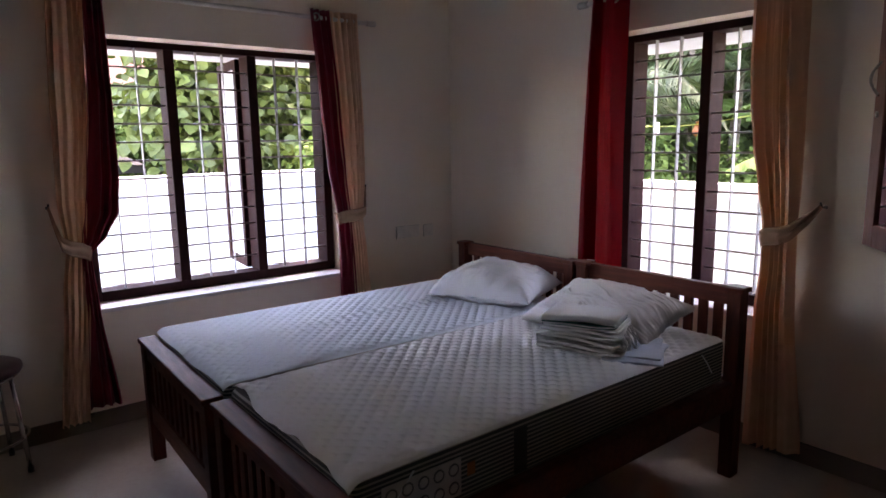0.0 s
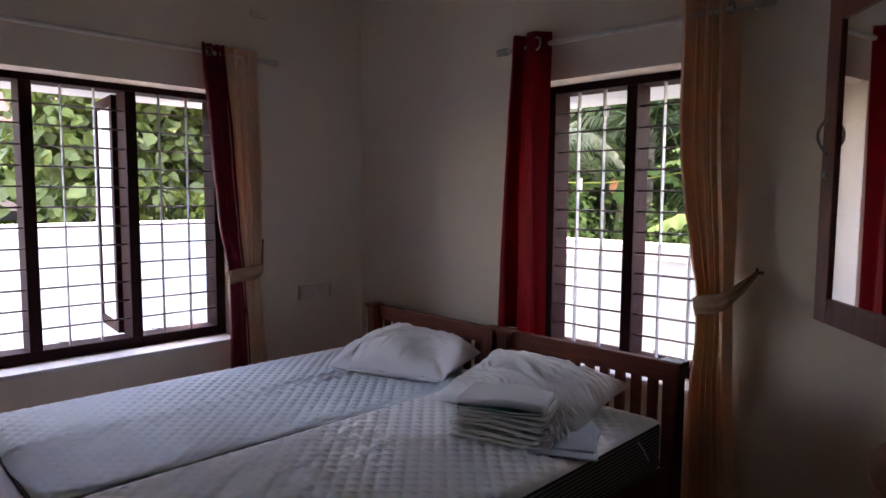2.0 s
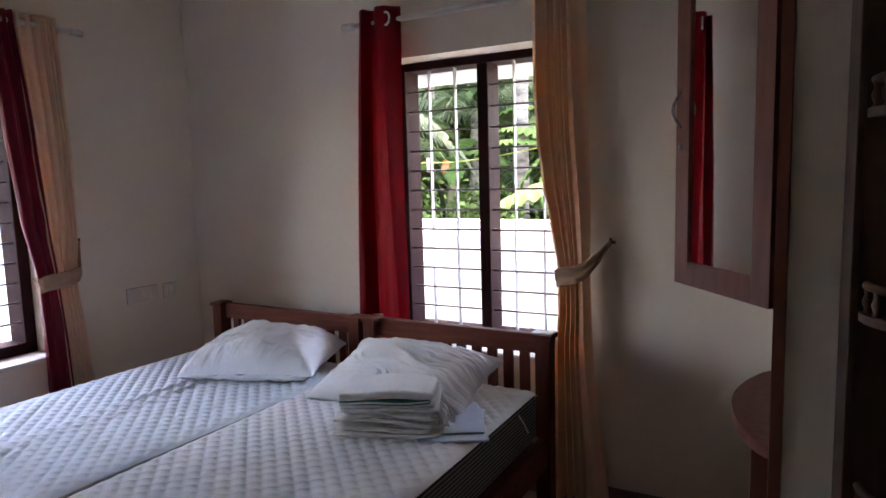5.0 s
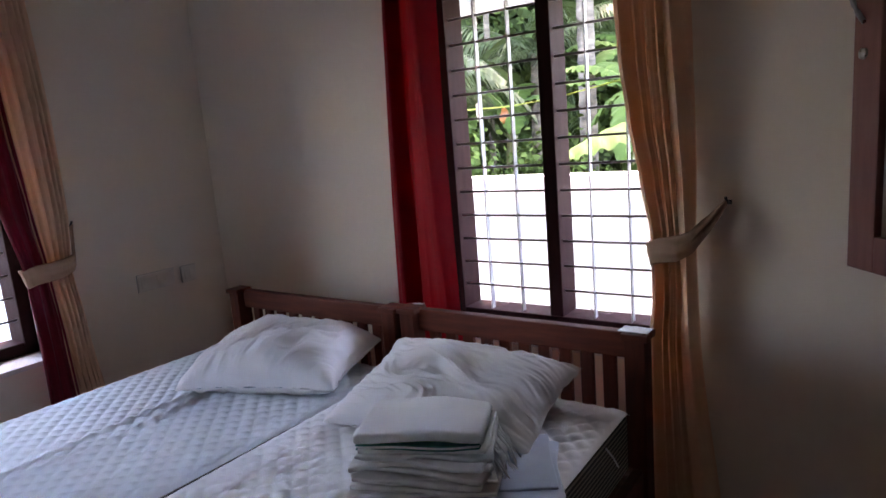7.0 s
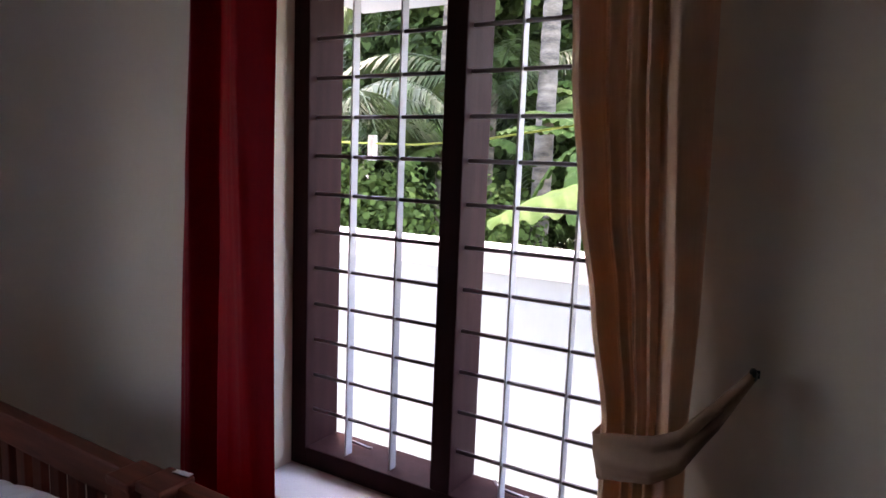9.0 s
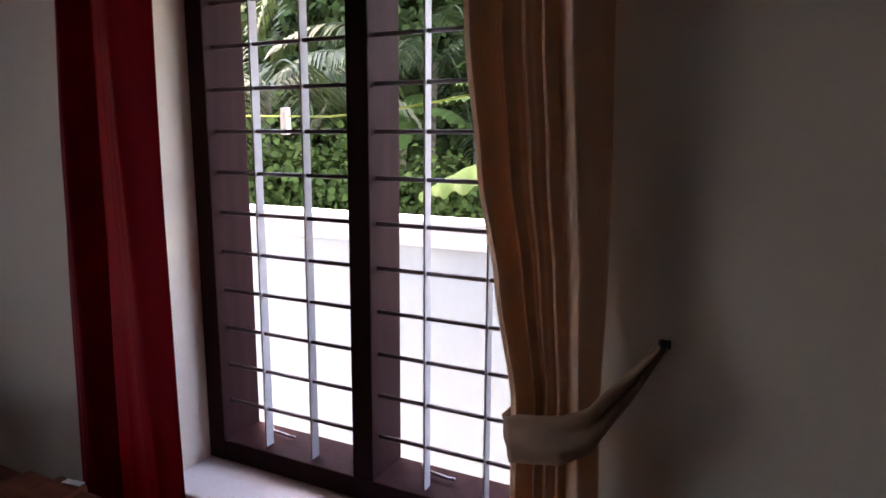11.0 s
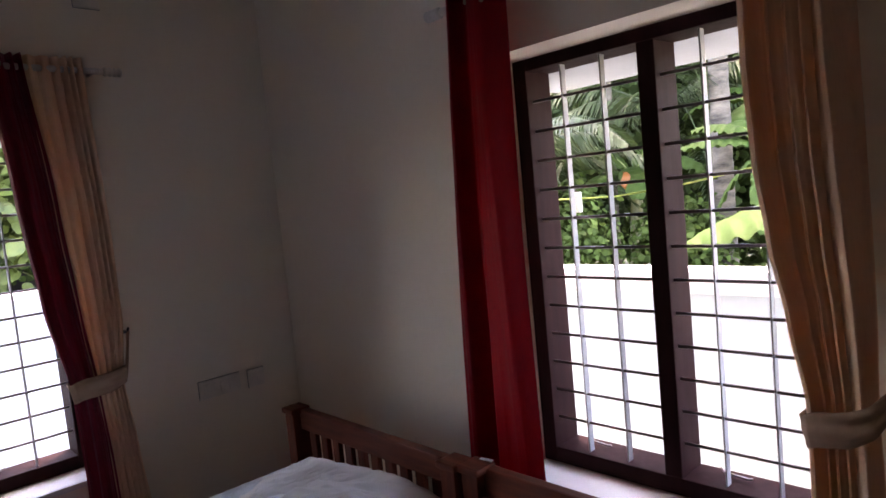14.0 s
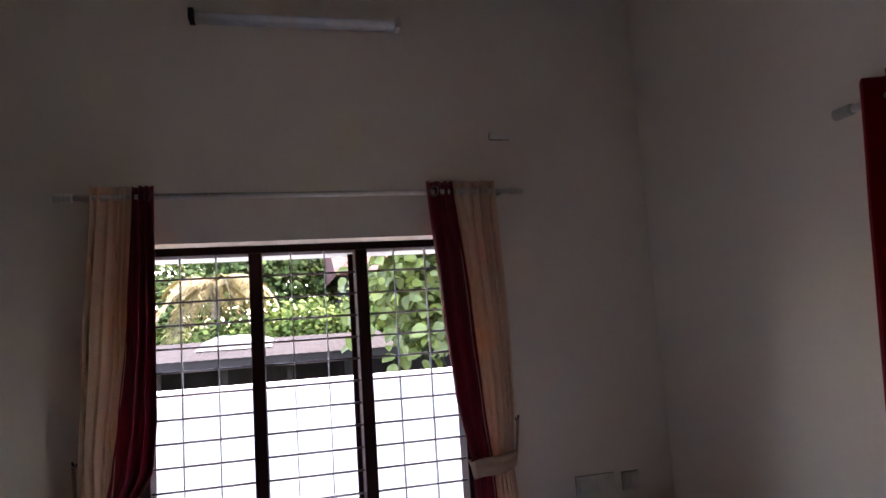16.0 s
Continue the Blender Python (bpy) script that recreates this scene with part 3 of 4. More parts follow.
def tie(parent, axis, base, near, far, z_near, z_far, depth, end):
    """A tie band: it wraps the gathered cloth from its window side (near) round the front to the far side, then narrows to the hook at end (along, z)."""
    s0 = 1 if far > near else -1
    wrap = [(near + s0 * 0.03, base - 0.035), (near - s0 * 0.002, base - 0.02), (near - s0 * 0.006, base + depth * 0.45), (near + s0 * 0.012, base + depth * 0.85),
            (near + (far - near) * 0.35, base + depth), (near + (far - near) * 0.7, base + depth * 0.98), (far, base + depth * 0.72), ((far + end[0]) / 2, (base + depth * 0.6 + FACE + 0.05) / 2), (end[0], FACE + 0.05)]
    zs = [z_near - 0.004, z_near - 0.002, z_near, z_near + 0.004, z_near + (z_far - z_near) * 0.3, z_near + (z_far - z_near) * 0.65, z_far, z_far + (end[1] - z_far) * 0.42, end[1]]
    half = [0.034, 0.035, 0.037, 0.039, 0.041, 0.041, 0.036, 0.024, 0.007]
    n = len(wrap) - 1

    def place(u, v):
        k = min(int(u * n), n - 1)
        f = u * n - k
        f = 0.5 * f + 0.5 * f * f * (3 - 2 * f)
        s = wrap[k][0] + (wrap[k + 1][0] - wrap[k][0]) * f
        d = wrap[k][1] + (wrap[k + 1][1] - wrap[k][1]) * f
        z = zs[k] + (zs[k + 1] - zs[k]) * f
        h = half[k] + (half[k + 1] - half[k]) * f
        gather = max(0.0, u - 0.45)
        d += 0.0035 * math.sin(v * 12 + u * 5) * (0.9 + 5.0 * gather) + 0.006 * math.sin(math.pi * v) + 0.003 * noise.noise(Vector((u * 8, v * 3, base)))
        z += (v - 0.5) * 2 * h + 0.004 * math.sin(u * 17)
        s += s0 * (1 - v) * 0.024 * max(0.0, 1 - u * 1.8)
        return Vector((s, -d, z)) if axis == "x" else Vector((d, s, z))
    ob = part("tie_band", grid(64, 10, place), TIE_SHADED, parent, "cream tie band", smooth=True)
    ob.modifiers.new("thick", "SOLIDIFY").thickness = 0.004


def hook(axis, s, z):
    h = thing("curtain_hook", (s, -FACE, z) if axis == "x" else (FACE, s, z), "small dark metal tie-back hook on the wall", "hook", "tie-back hooks")
    pts = [(0, 0.0, 0), (0, 0.035, 0), (0, 0.05, 0.008), (0, 0.062, 0.022)]
    pts = [(a, -d, c) if axis == "x" else (d, a, c) for a, d, c in pts]
    part("hook_pin", tube(pts, 0.005, 8), BLACK, h, smooth=True)
    lo, hi = ((-0.007, -0.004, -0.007), (0.007, 0, 0.007)) if axis == "x" else ((0, -0.007, -0.007), (0.004, 0.007, 0.007))
    part("hook_plate", box(lo, hi, 0.001), BLACK, h)


def rod(axis, a, b, z, base):
    r = thing("curtain_rod", ((a + b) / 2, -FACE, z) if axis == "x" else (FACE, (a + b) / 2, z), "white curtain rod with ribbed end caps", "curtain rod", "curtain rods")
    L, d = (b - a) / 2, base - FACE

    def P(s, dd, zz=0.0):
        return (s, -dd, zz) if axis == "x" else (dd, s, zz)
    part("pole", tube([P(-L, d), P(L, d)], 0.0125, 12), RODM, r, smooth=True)
    for s in (-1, 1):
        rad, pts = [], []
        for i in range(13):
            pts.append(P(s * (L + 0.006 * i), d))
            rad.append(0.019 if i % 3 else 0.013)
        part("finial", tube(pts, rad, 12), RODM, r, smooth=True)
        part("bracket", tube([P(s * (L - 0.03), 0.0), P(s * (L - 0.03), d)], 0.007, 8), RODM, r, smooth=True)


def eyelets(parent, axis, spots, z, base, size=0.022, flat=0.75, mat=None):
    for s in spots:
        bm = bmesh.new()
        pts = []
        for i in range(21):
            t = 2 * math.pi * i / 20
            u, w = size * math.cos(t), size * math.sin(t)
            a, d = s + u * flat, base + 0.022 + u * (1.3 - flat)
            pts.append((a, -d, z + w) if axis == "x" else (d, a, z + w))
        part("eyelet", tube(pts, 0.005, 6, bm), mat or BRASS, parent, "steel eyelet ring", smooth=True)


ROD = 0.25                  # curtain rods' distance, from the window frames' plane
RZ1, RZ2 = 2.305, 2.283
rod("y", -2.80, -0.93, RZ1, ROD)
rod("x", 1.525, 2.76, RZ2, ROD + 0.01)

c = thing("curtain", (0, 0, 0), "cream and maroon eyelet curtain gathered by a tie band", "curtain", "curtains")
cloth("cream_panel", CREAM, [(2.35, -2.735, -2.575, 1), (1.7, -2.77, -2.60, .9), (1.25, -2.785, -2.65, .75), (1.03, -2.765, -2.67, .5), (0.8, -2.80, -2.68, .7), (0.09, -2.87, -2.74, 1)],
      2.35, 0.09, 5, 0.022, c, "y", ROD, 0.4, "cream cloth")
cloth("maroon_panel", MAROON, [(2.35, -2.575, -2.492, 1), (1.8, -2.60, -2.488, 1), (1.4, -2.64, -2.488, 1), (1.2, -2.665, -2.505, 1), (1.08, -2.69, -2.57, .8), (0.99, -2.70, -2.655, .5), (0.7, -2.70, -2.64, .8), (0.16, -2.735, -2.585, 1)],
      2.345, 0.16, 3, 0.026, c, "y", ROD + 0.012, 1.4, "maroon cloth")
tie(c, "y", ROD, -2.655, -2.782, 0.995, 1.055, 0.045, (-2.815, 1.24))
eyelets(c, "y", (-2.515,), RZ1, ROD)
hook("y", -2.815, 1.232)

c = thing("curtain", (0, 0, 0), "maroon and cream eyelet curtain gathered by a tie band", "curtain", "curtains")
cloth("maroon_panel", MAROON, [(2.35, -1.335, -1.215, 1), (1.8, -1.30, -1.16, 1), (1.4, -1.265, -1.135, .9), (1.05, -1.205, -1.105, .5), (0.7, -1.20, -1.09, .8), (0.1, -1.21, -1.07, 1)],
      2.35, 0.10, 3, 0.028, c, "y", ROD + 0.01, 0.3, "maroon cloth")
cloth("cream_panel", CREAM, [(2.35, -1.215, -1.005, 1), (1.7, -1.17, -0.985, .9), (1.3, -1.14, -0.985, .75), (1.05, -1.115, -1.01, .5), (0.8, -1.10, -0.99, .7), (0.1, -1.08, -0.93, 1)],
      2.35, 0.10, 6, 0.024, c, "y", ROD, 0.9, "cream cloth")
tie(c, "y", ROD, -1.21, -1.005, 1.052, 1.085, 0.048, (-0.957, 1.243))
eyelets(c, "y", (-1.30,), RZ1, ROD)
hook("y", -0.957, 1.235)

c = thing("curtain", (0, 0, 0), "straight-hanging red eyelet curtain beside the bed window", "curtain", "curtains")
cloth("red_panel", RED, [(2.35, 1.590, 1.805, 1), (1.9, 1.565, 1.80, 1), (1.5, 1.552, 1.798, 1), (0.9, 1.540, 1.812, 1), (0.1, 1.53, 1.825, 1.1)],
      2.34, 0.10, 2.6, 0.050, c, "x", ROD + 0.035, 0.6, "red cloth", nu=150, skew=0.02, pleats=[(0, -0.05), (0.12, 0.155), (0.29, 0.655), (0.45, 1.10), (0.75, 1.25), (1, 1.42)])
eyelets(c, "x", (1.755,), RZ2 - 0.004, ROD + 0.046, 0.030, 0.95, RODM)

c = thing("curtain", (0, 0, 0), "cream eyelet curtain tied back beside the bed window", "curtain", "curtains")
cloth("cream_panel", CREAM, [(2.35, 2.475, 2.69, 1), (1.9, 2.478, 2.70, 1), (1.7, 2.49, 2.705, 1), (1.5, 2.515, 2.71, .9), (1.32, 2.55, 2.712, .8), (1.13, 2.582, 2.71, .6), (0.92, 2.585, 2.715, .7), (0.77, 2.572, 2.72, .8), (0.06, 2.56, 2.79, 1)],
      2.35, 0.06, 5, 0.040, c, "x", ROD + 0.006, 0.6, "cream cloth", nu=180, skew=0.03, pleats=[(0, 0), (0.20, 0.5), (0.42, 2.0), (0.66, 4.0), (1, 4.6)])
tie(c, "x", ROD + 0.006, 2.576, 2.712, 1.072, 1.112, 0.056, (2.798, 1.234))
eyelets(c, "x", (2.672,), RZ2, ROD)
hook("x", 2.798, 1.222)


# ---------------------------------------------------------------- wall fittings
def plate(name, at, size, axis, label, category, slots):
    """A switch plate of two thicknesses with its rockers or sockets; axis names the wall's run."""
    p = thing(name, at, label, category)

    def B(s0, s1, z0, z1, d0, d1, bev=0.001):
        return box((d0, s0, z0), (d1, s1, z1), bev) if axis == "y" else box((s0, -d1, z0), (s1, -d0, z1), bev)
    w, h = size[0] / 2, size[1] / 2
    part("cover_plate", B(-w, w, -h, h, 0, 0.009, 0.003), PLASTIC, p)
    # thin black sheet that draws the shade line round the plate's edge
    part("plate_shadow_gap", B(-w - 0.001, w + 0.001, -h - 0.001, h + 0.001, 0, 0.002, 0), BLACK, p)
    for s0, s1 in slots:
        part("rocker", B(s0, s1, -h * 0.62, h * 0.62, 0.009, 0.013, 0.002), PLASTIC, p)
    return p


plate("socket_plate", (FACE, -0.575, 0.893), (0.20, 0.085), "y", "white wide socket and switch plate on the wall", "switch plate", ((-0.085, -0.02), (0.0, 0.03), (0.045, 0.08)))
plate("switch_plate", (FACE, -0.39, 0.888), (0.085, 0.085), "y", "white square switch plate on the wall", "switch plate", ((-0.028, -0.002), (0.002, 0.028)))
plate("junction_plate", (FACE, -0.93, 2.595), (0.10, 0.035), "y", "small white blanking plate high on the wall", "wall plate", ())

lamp = thing("tube_light", (FACE, -1.875, 3.11), "unlit white tube light high on the wall", "tube light")
part("batten", box((0, -0.46, 0.0), (0.035, 0.46, 0.04), 0.004), TUBEWHITE, lamp)
part("glass_tube", tube([(0.058, -0.445, 0.012), (0.058, 0.445, 0.012)], 0.019, 14), TUBEWHITE, lamp, "white unlit tube", smooth=True)
for s in (-1, 1):
    part("end_cap", box((0.0, s * 0.462 - 0.012, -0.006), (0.07, s * 0.462 + 0.012, 0.046), 0.003), BLACK if s < 0 else PLASTIC, lamp)

# ---------------------------------------------------------------- dressing unit with the mirror door
unit = thing("dressing_unit", (3.447, -1.10, 0), "brown wooden dressing unit with a framed mirror door ajar", "dresser")
part("upright", box((-0.002, -0.012, 0), (0.027, 0.10, 2.75), 0.003), MIRWOOD, unit)
part("upright", box((-0.002, 0.62, 0), (0.027, 0.72, 2.75), 0.003), MIRWOOD, unit)
part("back_panel", box((0.006, 0.10, 0.0), (0.017, 0.62, 2.3)), DARKWOOD, unit)
top = bmesh.new()
prof = [(0.0, -0.06)] + [(-0.115 * math.sin(math.pi * i / 24) ** 0.7, -0.06 + 0.72 * i / 24) for i in range(1, 24)] + [(0.0, 0.66)]
lo = [top.verts.new((x - 0.002, y, 0.775)) for x, y in prof]
hi = [top.verts.new((x - 0.002, y, 0.81)) for x, y in prof]
top.faces.new(hi)
top.faces.new(lo[::-1])
for i in range(len(prof)):
    j = (i + 1) % len(prof)
    top.faces.new((lo[i], lo[j], hi[j], hi[i]))
part("rounded_top", top, MIRWOOD, unit, "round-fronted wooden table top")
part("bracket", box((-0.045, -0.01, 0.60), (-0.002, 0.02, 0.775), 0.004), MIRWOOD, unit)
DOOR_W, DZ0, DZ1 = 0.464, 1.16, 2.115
door_turn = Matrix.Translation((-0.004, -0.004, 0)) @ Matrix.Rotation(radians(90 + 38.8), 4, "Z")
# built along +x from the hinge, its mirror side at +y
fr = 0.075
bm = box((0.0, -0.012, DZ0), (fr, 0.012, DZ1), 0.003)
box((DOOR_W - fr, -0.012, DZ0), (DOOR_W, 0.012, DZ1), 0.003, bm)
box((fr, -0.012, DZ0), (DOOR_W - fr, 0.012, DZ0 + fr), 0.003, bm)
box((fr, -0.012, DZ1 - fr), (DOOR_W - fr, 0.012, DZ1), 0.003, bm)
bm.transform(door_turn)
door = part("mirror_door", bm, MIRWOOD, unit, "reddish-brown wooden mirror frame")
for nm, lo, hi, mt in (("mirror", (fr - 0.004, -0.003, DZ0 + fr - 0.004), (DOOR_W - fr + 0.004, 0.003, DZ1 - fr + 0.004), MIRROR),
                       ("door_back", (fr - 0.004, -0.010, DZ0 + fr - 0.004), (DOOR_W - fr + 0.004, -0.0045, DZ1 - fr + 0.004), DARKWOOD)):
    bm = box(lo, hi)
    bm.transform(door_turn)
    part(nm, bm, mt, door)
bm = tube([(DOOR_W - 0.028, 0.012 + 0.028 * math.sin(math.pi * i / 10), 1.66 + 0.11 * i / 10) for i in range(11)], 0.005, 8)
bm.transform(door_turn)
part("handle", bm, BRASS, door, "curved steel pull handle", smooth=True)
bm = lathe([(0.011, 0), (0.011, 0.004), (0.008, 0.006)], 14)
bm.transform(door_turn @ Matrix.Translation((DOOR_W - 0.03, 0.012, 1.60)) @ Matrix.Rotation(radians(-90), 4, "X"))
part("lock", bm, BRASS, door, "round lock barrel", smooth=True)

# ---------------------------------------------------------------- corner shelves
shelf = thing("corner_shelf", (3.876, -1.42, 0), "dark wooden corner shelf unit with turned gallery rails", "shelf")
part("back_panel", box((-0.272, 0.0, 0), (0.0, 0.02, 2.75)), DARKWOOD, shelf)
part("edge_strip", box((-0.285, -0.004, 0), (-0.272, 0.32, 2.75), 0.003), DARKWOOD, shelf)
SPLAY = Matrix.Rotation(radians(14), 4, "Z")     # the side panel opens away from the shelves
for nm, lo, hi in (("side_panel", (-0.012, -0.60, 0), (0.023, -0.004, 2.75)), ("front_post", (-0.024, -0.67, 0), (0.038, -0.60, 2.75))):
    bm = box(lo, hi, 0.003)
    bm.transform(SPLAY)
    part(nm, bm, JAMBWOOD, shelf)
A, B = 0.268, 0.185


def quarter(z0, z1, a, b):
    bm = bmesh.new()
    pr = [(0, 0)] + [(-a * math.cos(math.pi / 2 * i / 20), -b * math.sin(math.pi / 2 * i / 20)) for i in range(21)]
    lo = [bm.verts.new((x - 0.001, y - 0.001, z0)) for x, y in pr]
    hi = [bm.verts.new((x - 0.001, y - 0.001, z1)) for x, y in pr]
    bm.faces.new(hi)
    bm.faces.new(lo[::-1])
    for i in range(len(pr)):
        j = (i + 1) % len(pr)
        bm.faces.new((lo[i], lo[j], hi[j], hi[i]))
    return bm


# boards and rails paler than the back: the light they catch, put into colour
for z in (0.39, 0.81, 1.232, 1.636, 2.06):
    s = part("shelf_board", quarter(z - 0.018, z, A, B), JAMBWOOD, shelf)
    arc = [(-0.001 - (A - 0.012) * math.cos(t), -0.001 - (B - 0.012) * math.sin(t), z + 0.054) for t in [math.pi / 2 * (0.02 + 0.96 * i / 20) for i in range(21)]]
    part("gallery_rail", tube(arc, 0.009, 8), JAMBWOOD, s, smooth=True)
    for i in range(7):
        t = math.pi / 2 * (i + 0.5) / 7
        part("spindle", lathe([(0.008, 0), (0.0055, 0.008), (0.011, 0.023), (0.0055, 0.038), (0.008, 0.05)], 10, at=(-0.001 - (A - 0.012) * math.cos(t), -0.001 - (B - 0.012) * math.sin(t), z)), JAMBWOOD, s, smooth=True)
sw = thing("switch_plate", (3.8745, -1.472, 1.405), "white two-module switch plate on dark wood panel", "switch plate", rz=14)
part("cover_plate", box((-0.010, -0.045, -0.045), (-0.0005, 0.045, 0.045), 0.003), PLASTIC, sw)
part("rocker", box((-0.014, -0.026, -0.03), (-0.010, 0.026, 0.03), 0.002), PLASTIC, sw)
for zz in (-0.033, 0.033):
    part("rocker_gap", box((-0.0108, -0.028, zz - 0.0015), (-0.009, 0.028, zz + 0.0015)), BLACK, sw)

# ---------------------------------------------------------------- stool
stool = thing("stool", (0.37, -3.20, 0), "round stool with a brown padded seat and steel legs", "stool")
part("seat", lathe([(0.15, 0.487), (0.18, 0.492), (0.187, 0.507), (0.183, 0.525), (0.155, 0.539), (0.08, 0.545)], 36), SEATM, stool, "brown padded round seat", smooth=True)
part("seat_ring", tube([(0.16 * math.cos(2 * math.pi * i / 36), 0.16 * math.sin(2 * math.pi * i / 36), 0.479) for i in range(37)], 0.009, 8), CHROME, stool, smooth=True)
for k in range(4):
    t = radians(45 + 90 * k + 12)
    part("leg", tube([(0.15 * math.cos(t), 0.15 * math.sin(t), 0.485), (0.19 * math.cos(t), 0.19 * math.sin(t), 0.012)], 0.0105, 10), CHROME, stool, smooth=True)
    part("rubber_foot", lathe([(0.014, 0), (0.014, 0.025), (0.012, 0.03)], 12, at=(0.19 * math.cos(t), 0.19 * math.sin(t), 0)), BLACK, stool, smooth=True)
part("foot_ring", tube([(0.178 * math.cos(2 * math.pi * i / 36), 0.178 * math.sin(2 * math.pi * i / 36), 0.17) for i in range(37)], 0.007, 8), CHROME, stool, smooth=True)



# ---------------------------------------------------------------- yard line under the sunshade
line = thing("clothes_line", (1.75, 0.45, 1.60), "yellow-green clothes line with a white clip", "clothes line")
pts = [(-1.4, 0, 0.16), (-0.9, 0, 0.06), (-0.4, 0, 0.015), (-0.05, 0, 0.01), (0.2, 0, 0.03), (0.5, 0, 0.075), (0.9, 0, 0.14), (1.3, 0, 0.25)]
part("cord", tube(pts, 0.0035, 6), material("cord", (0.45, 0.60, 0.10), 0.5, scale=30), line, smooth=True)
bm = box((-0.235, -0.012, -0.045), (-0.21, 0.012, 0.03), 0.004)
box((-0.238, -0.006, 0.012), (-0.207, 0.006, 0.04), 0.003, bm)
part("clip", bm, PLASTIC, line, "white plastic clip")
for x, z in ((-1.4, 0.16), (1.3, 0.25)):
    part("eye_bolt", tube([(x, 0, z), (x, 0, 0.545)], 0.003, 6), BRASS, line)

# ---------------------------------------------------------------- plants
LEAF_BIG = material("broad_leaf", (0.112, 0.142, 0.030), 0.55, second=(0.064, 0.096, 0.021), scale=6, bump=0.2, fine=60, translucent=0.35, spread=0.45)
LEAF_DARK = material("shrub_leaf", (0.056, 0.090, 0.028), 0.6, second=(0.036, 0.062, 0.020), scale=4, translucent=0.25, spread=0.6, shine=0.1)
LEAF_MID = material("hedge_leaf", (0.076, 0.120, 0.032), 0.7, second=(0.052, 0.086, 0.022), scale=4, translucent=0.3, spread=0.5, shine=0.06)
LEAF_DRY = material("dry_frond", (0.17, 0.145, 0.06), 0.7, second=(0.12, 0.10, 0.04), scale=5, translucent=0.2, spread=0.3)
BANANA = material("banana_leaf", (0.048, 0.088, 0.019), 0.65, second=(0.030, 0.058, 0.013), scale=5, stretch=(1, 1, 1), bump=0.2, fine=40, translucent=0.14, shine=0.08)
PALM = material("palm_leaf", (0.058, 0.088, 0.03), 0.55, second=(0.04, 0.065, 0.022), scale=5, translucent=0.25, spread=0.4)
RIB = material("leaf_rib", (0.20, 0.26, 0.07), 0.5, scale=10)
BARK = material("pale_bark", (0.165, 0.14, 0.105), 0.9, second=(0.03, 0.025, 0.02), scale=4, mixed=0.5, stretch=(1, 1, 3.5), bump=0.7, fine=30)
BROWN = material("brown_bark", (0.13, 0.09, 0.06), 0.9, second=(0.08, 0.06, 0.04), scale=6, bump=0.7, fine=30)
FLOWER = material("orange_flower", (0.30, 0.10, 0.022), 0.6, scale=10, translucent=0.3)


def leaf_cloud(name, mat, parent, blobs, count, size, seed, upness=0.4, wide=0.45, hang=0.3):
    """Many separate leaves, each a creased blade of eight triangles, thrown on and in uneven blobs (x, y, z, rx, ry, rz)."""
    g = np.random.default_rng(seed)
    bl = np.array(blobs, float)
    vol = np.prod(bl[:, 3:], axis=1) ** (2 / 3)
    pick = g.choice(len(bl), count, p=vol / vol.sum())
    d = g.normal(size=(count, 3))
    d /= np.linalg.norm(d, axis=1)[:, None]
    r = g.random(count)[:, None] ** 0.45
    r *= 1 + 0.25 * np.sin(d[:, :1] * 7 + seed) * np.sin(d[:, 1:2] * 6 + 2) + 0.12 * g.normal(size=(count, 1))
    c = bl[pick, :3] + d * r * bl[pick, 3:]
    nrm = d * (1 - upness) + np.array([0, 0, upness]) + 0.45 * g.normal(size=(count, 3))
    nrm /= np.linalg.norm(nrm, axis=1)[:, None]
    fwd = d * np.array([1, 1, 0.4]) + 0.5 * g.normal(size=(count, 3)) - np.array([0, 0, hang])
    fwd -= nrm * (fwd * nrm).sum(1)[:, None]
    fwd /= np.linalg.norm(fwd, axis=1)[:, None]
    side = np.cross(nrm, fwd)
    s = size * (0.6 + 0.8 * g.random(count))[:, None]
    shape = [(0, 0, 0), (0.3, -wide, 0.08), (0.3, 0, 0.0), (0.3, wide, 0.08), (0.72, -wide * 0.8, 0.05), (0.72, 0, -0.03), (0.72, wide * 0.8, 0.05), (1.05, 0, -0.14)]
    v = np.stack([c + s * (f * fwd + w * side + h * nrm) for f, w, h in shape], axis=1).reshape(-1, 3)
    tri = np.array([(0, 2, 1), (0, 3, 2), (1, 2, 5), (1, 5, 4), (2, 3, 6), (2, 6, 5), (4, 5, 7), (5, 6, 7)])
    f = (tri[None] + 8 * np.arange(count)[:, None, None]).reshape(-1, 3)
    me = bpy.data.meshes.new(name)
    me.vertices.add(len(v))
    me.vertices.foreach_set("co", v.ravel())
    me.loops.add(f.size)
    me.loops.foreach_set("vertex_index", f.ravel())
    me.polygons.add(len(f))
    me.polygons.foreach_set("loop_start", np.arange(0, f.size, 3))
    me.polygons.foreach_set("loop_total", np.full(len(f), 3))
    me.update()
    me.materials.append(mat)
    ob = new(name, me)
    ob.parent = parent
    return ob


def branches(bm, base, tips, radius, seed):
    rnd = random.Random(seed)
    for tip in tips:
        a, b = Vector(base), Vector(tip)
        pts = []
        for i in range(7):
            u = i / 6
            p = a.lerp(b, u) + Vector((rnd.uniform(-1, 1), rnd.uniform(-1, 1), rnd.uniform(-0.5, 1))) * 0.12 * math.sin(math.pi * u)
            pts.append(p)
        tube(pts, [radius * (1 - 0.8 * i / 6) for i in range(7)], 7, bm)


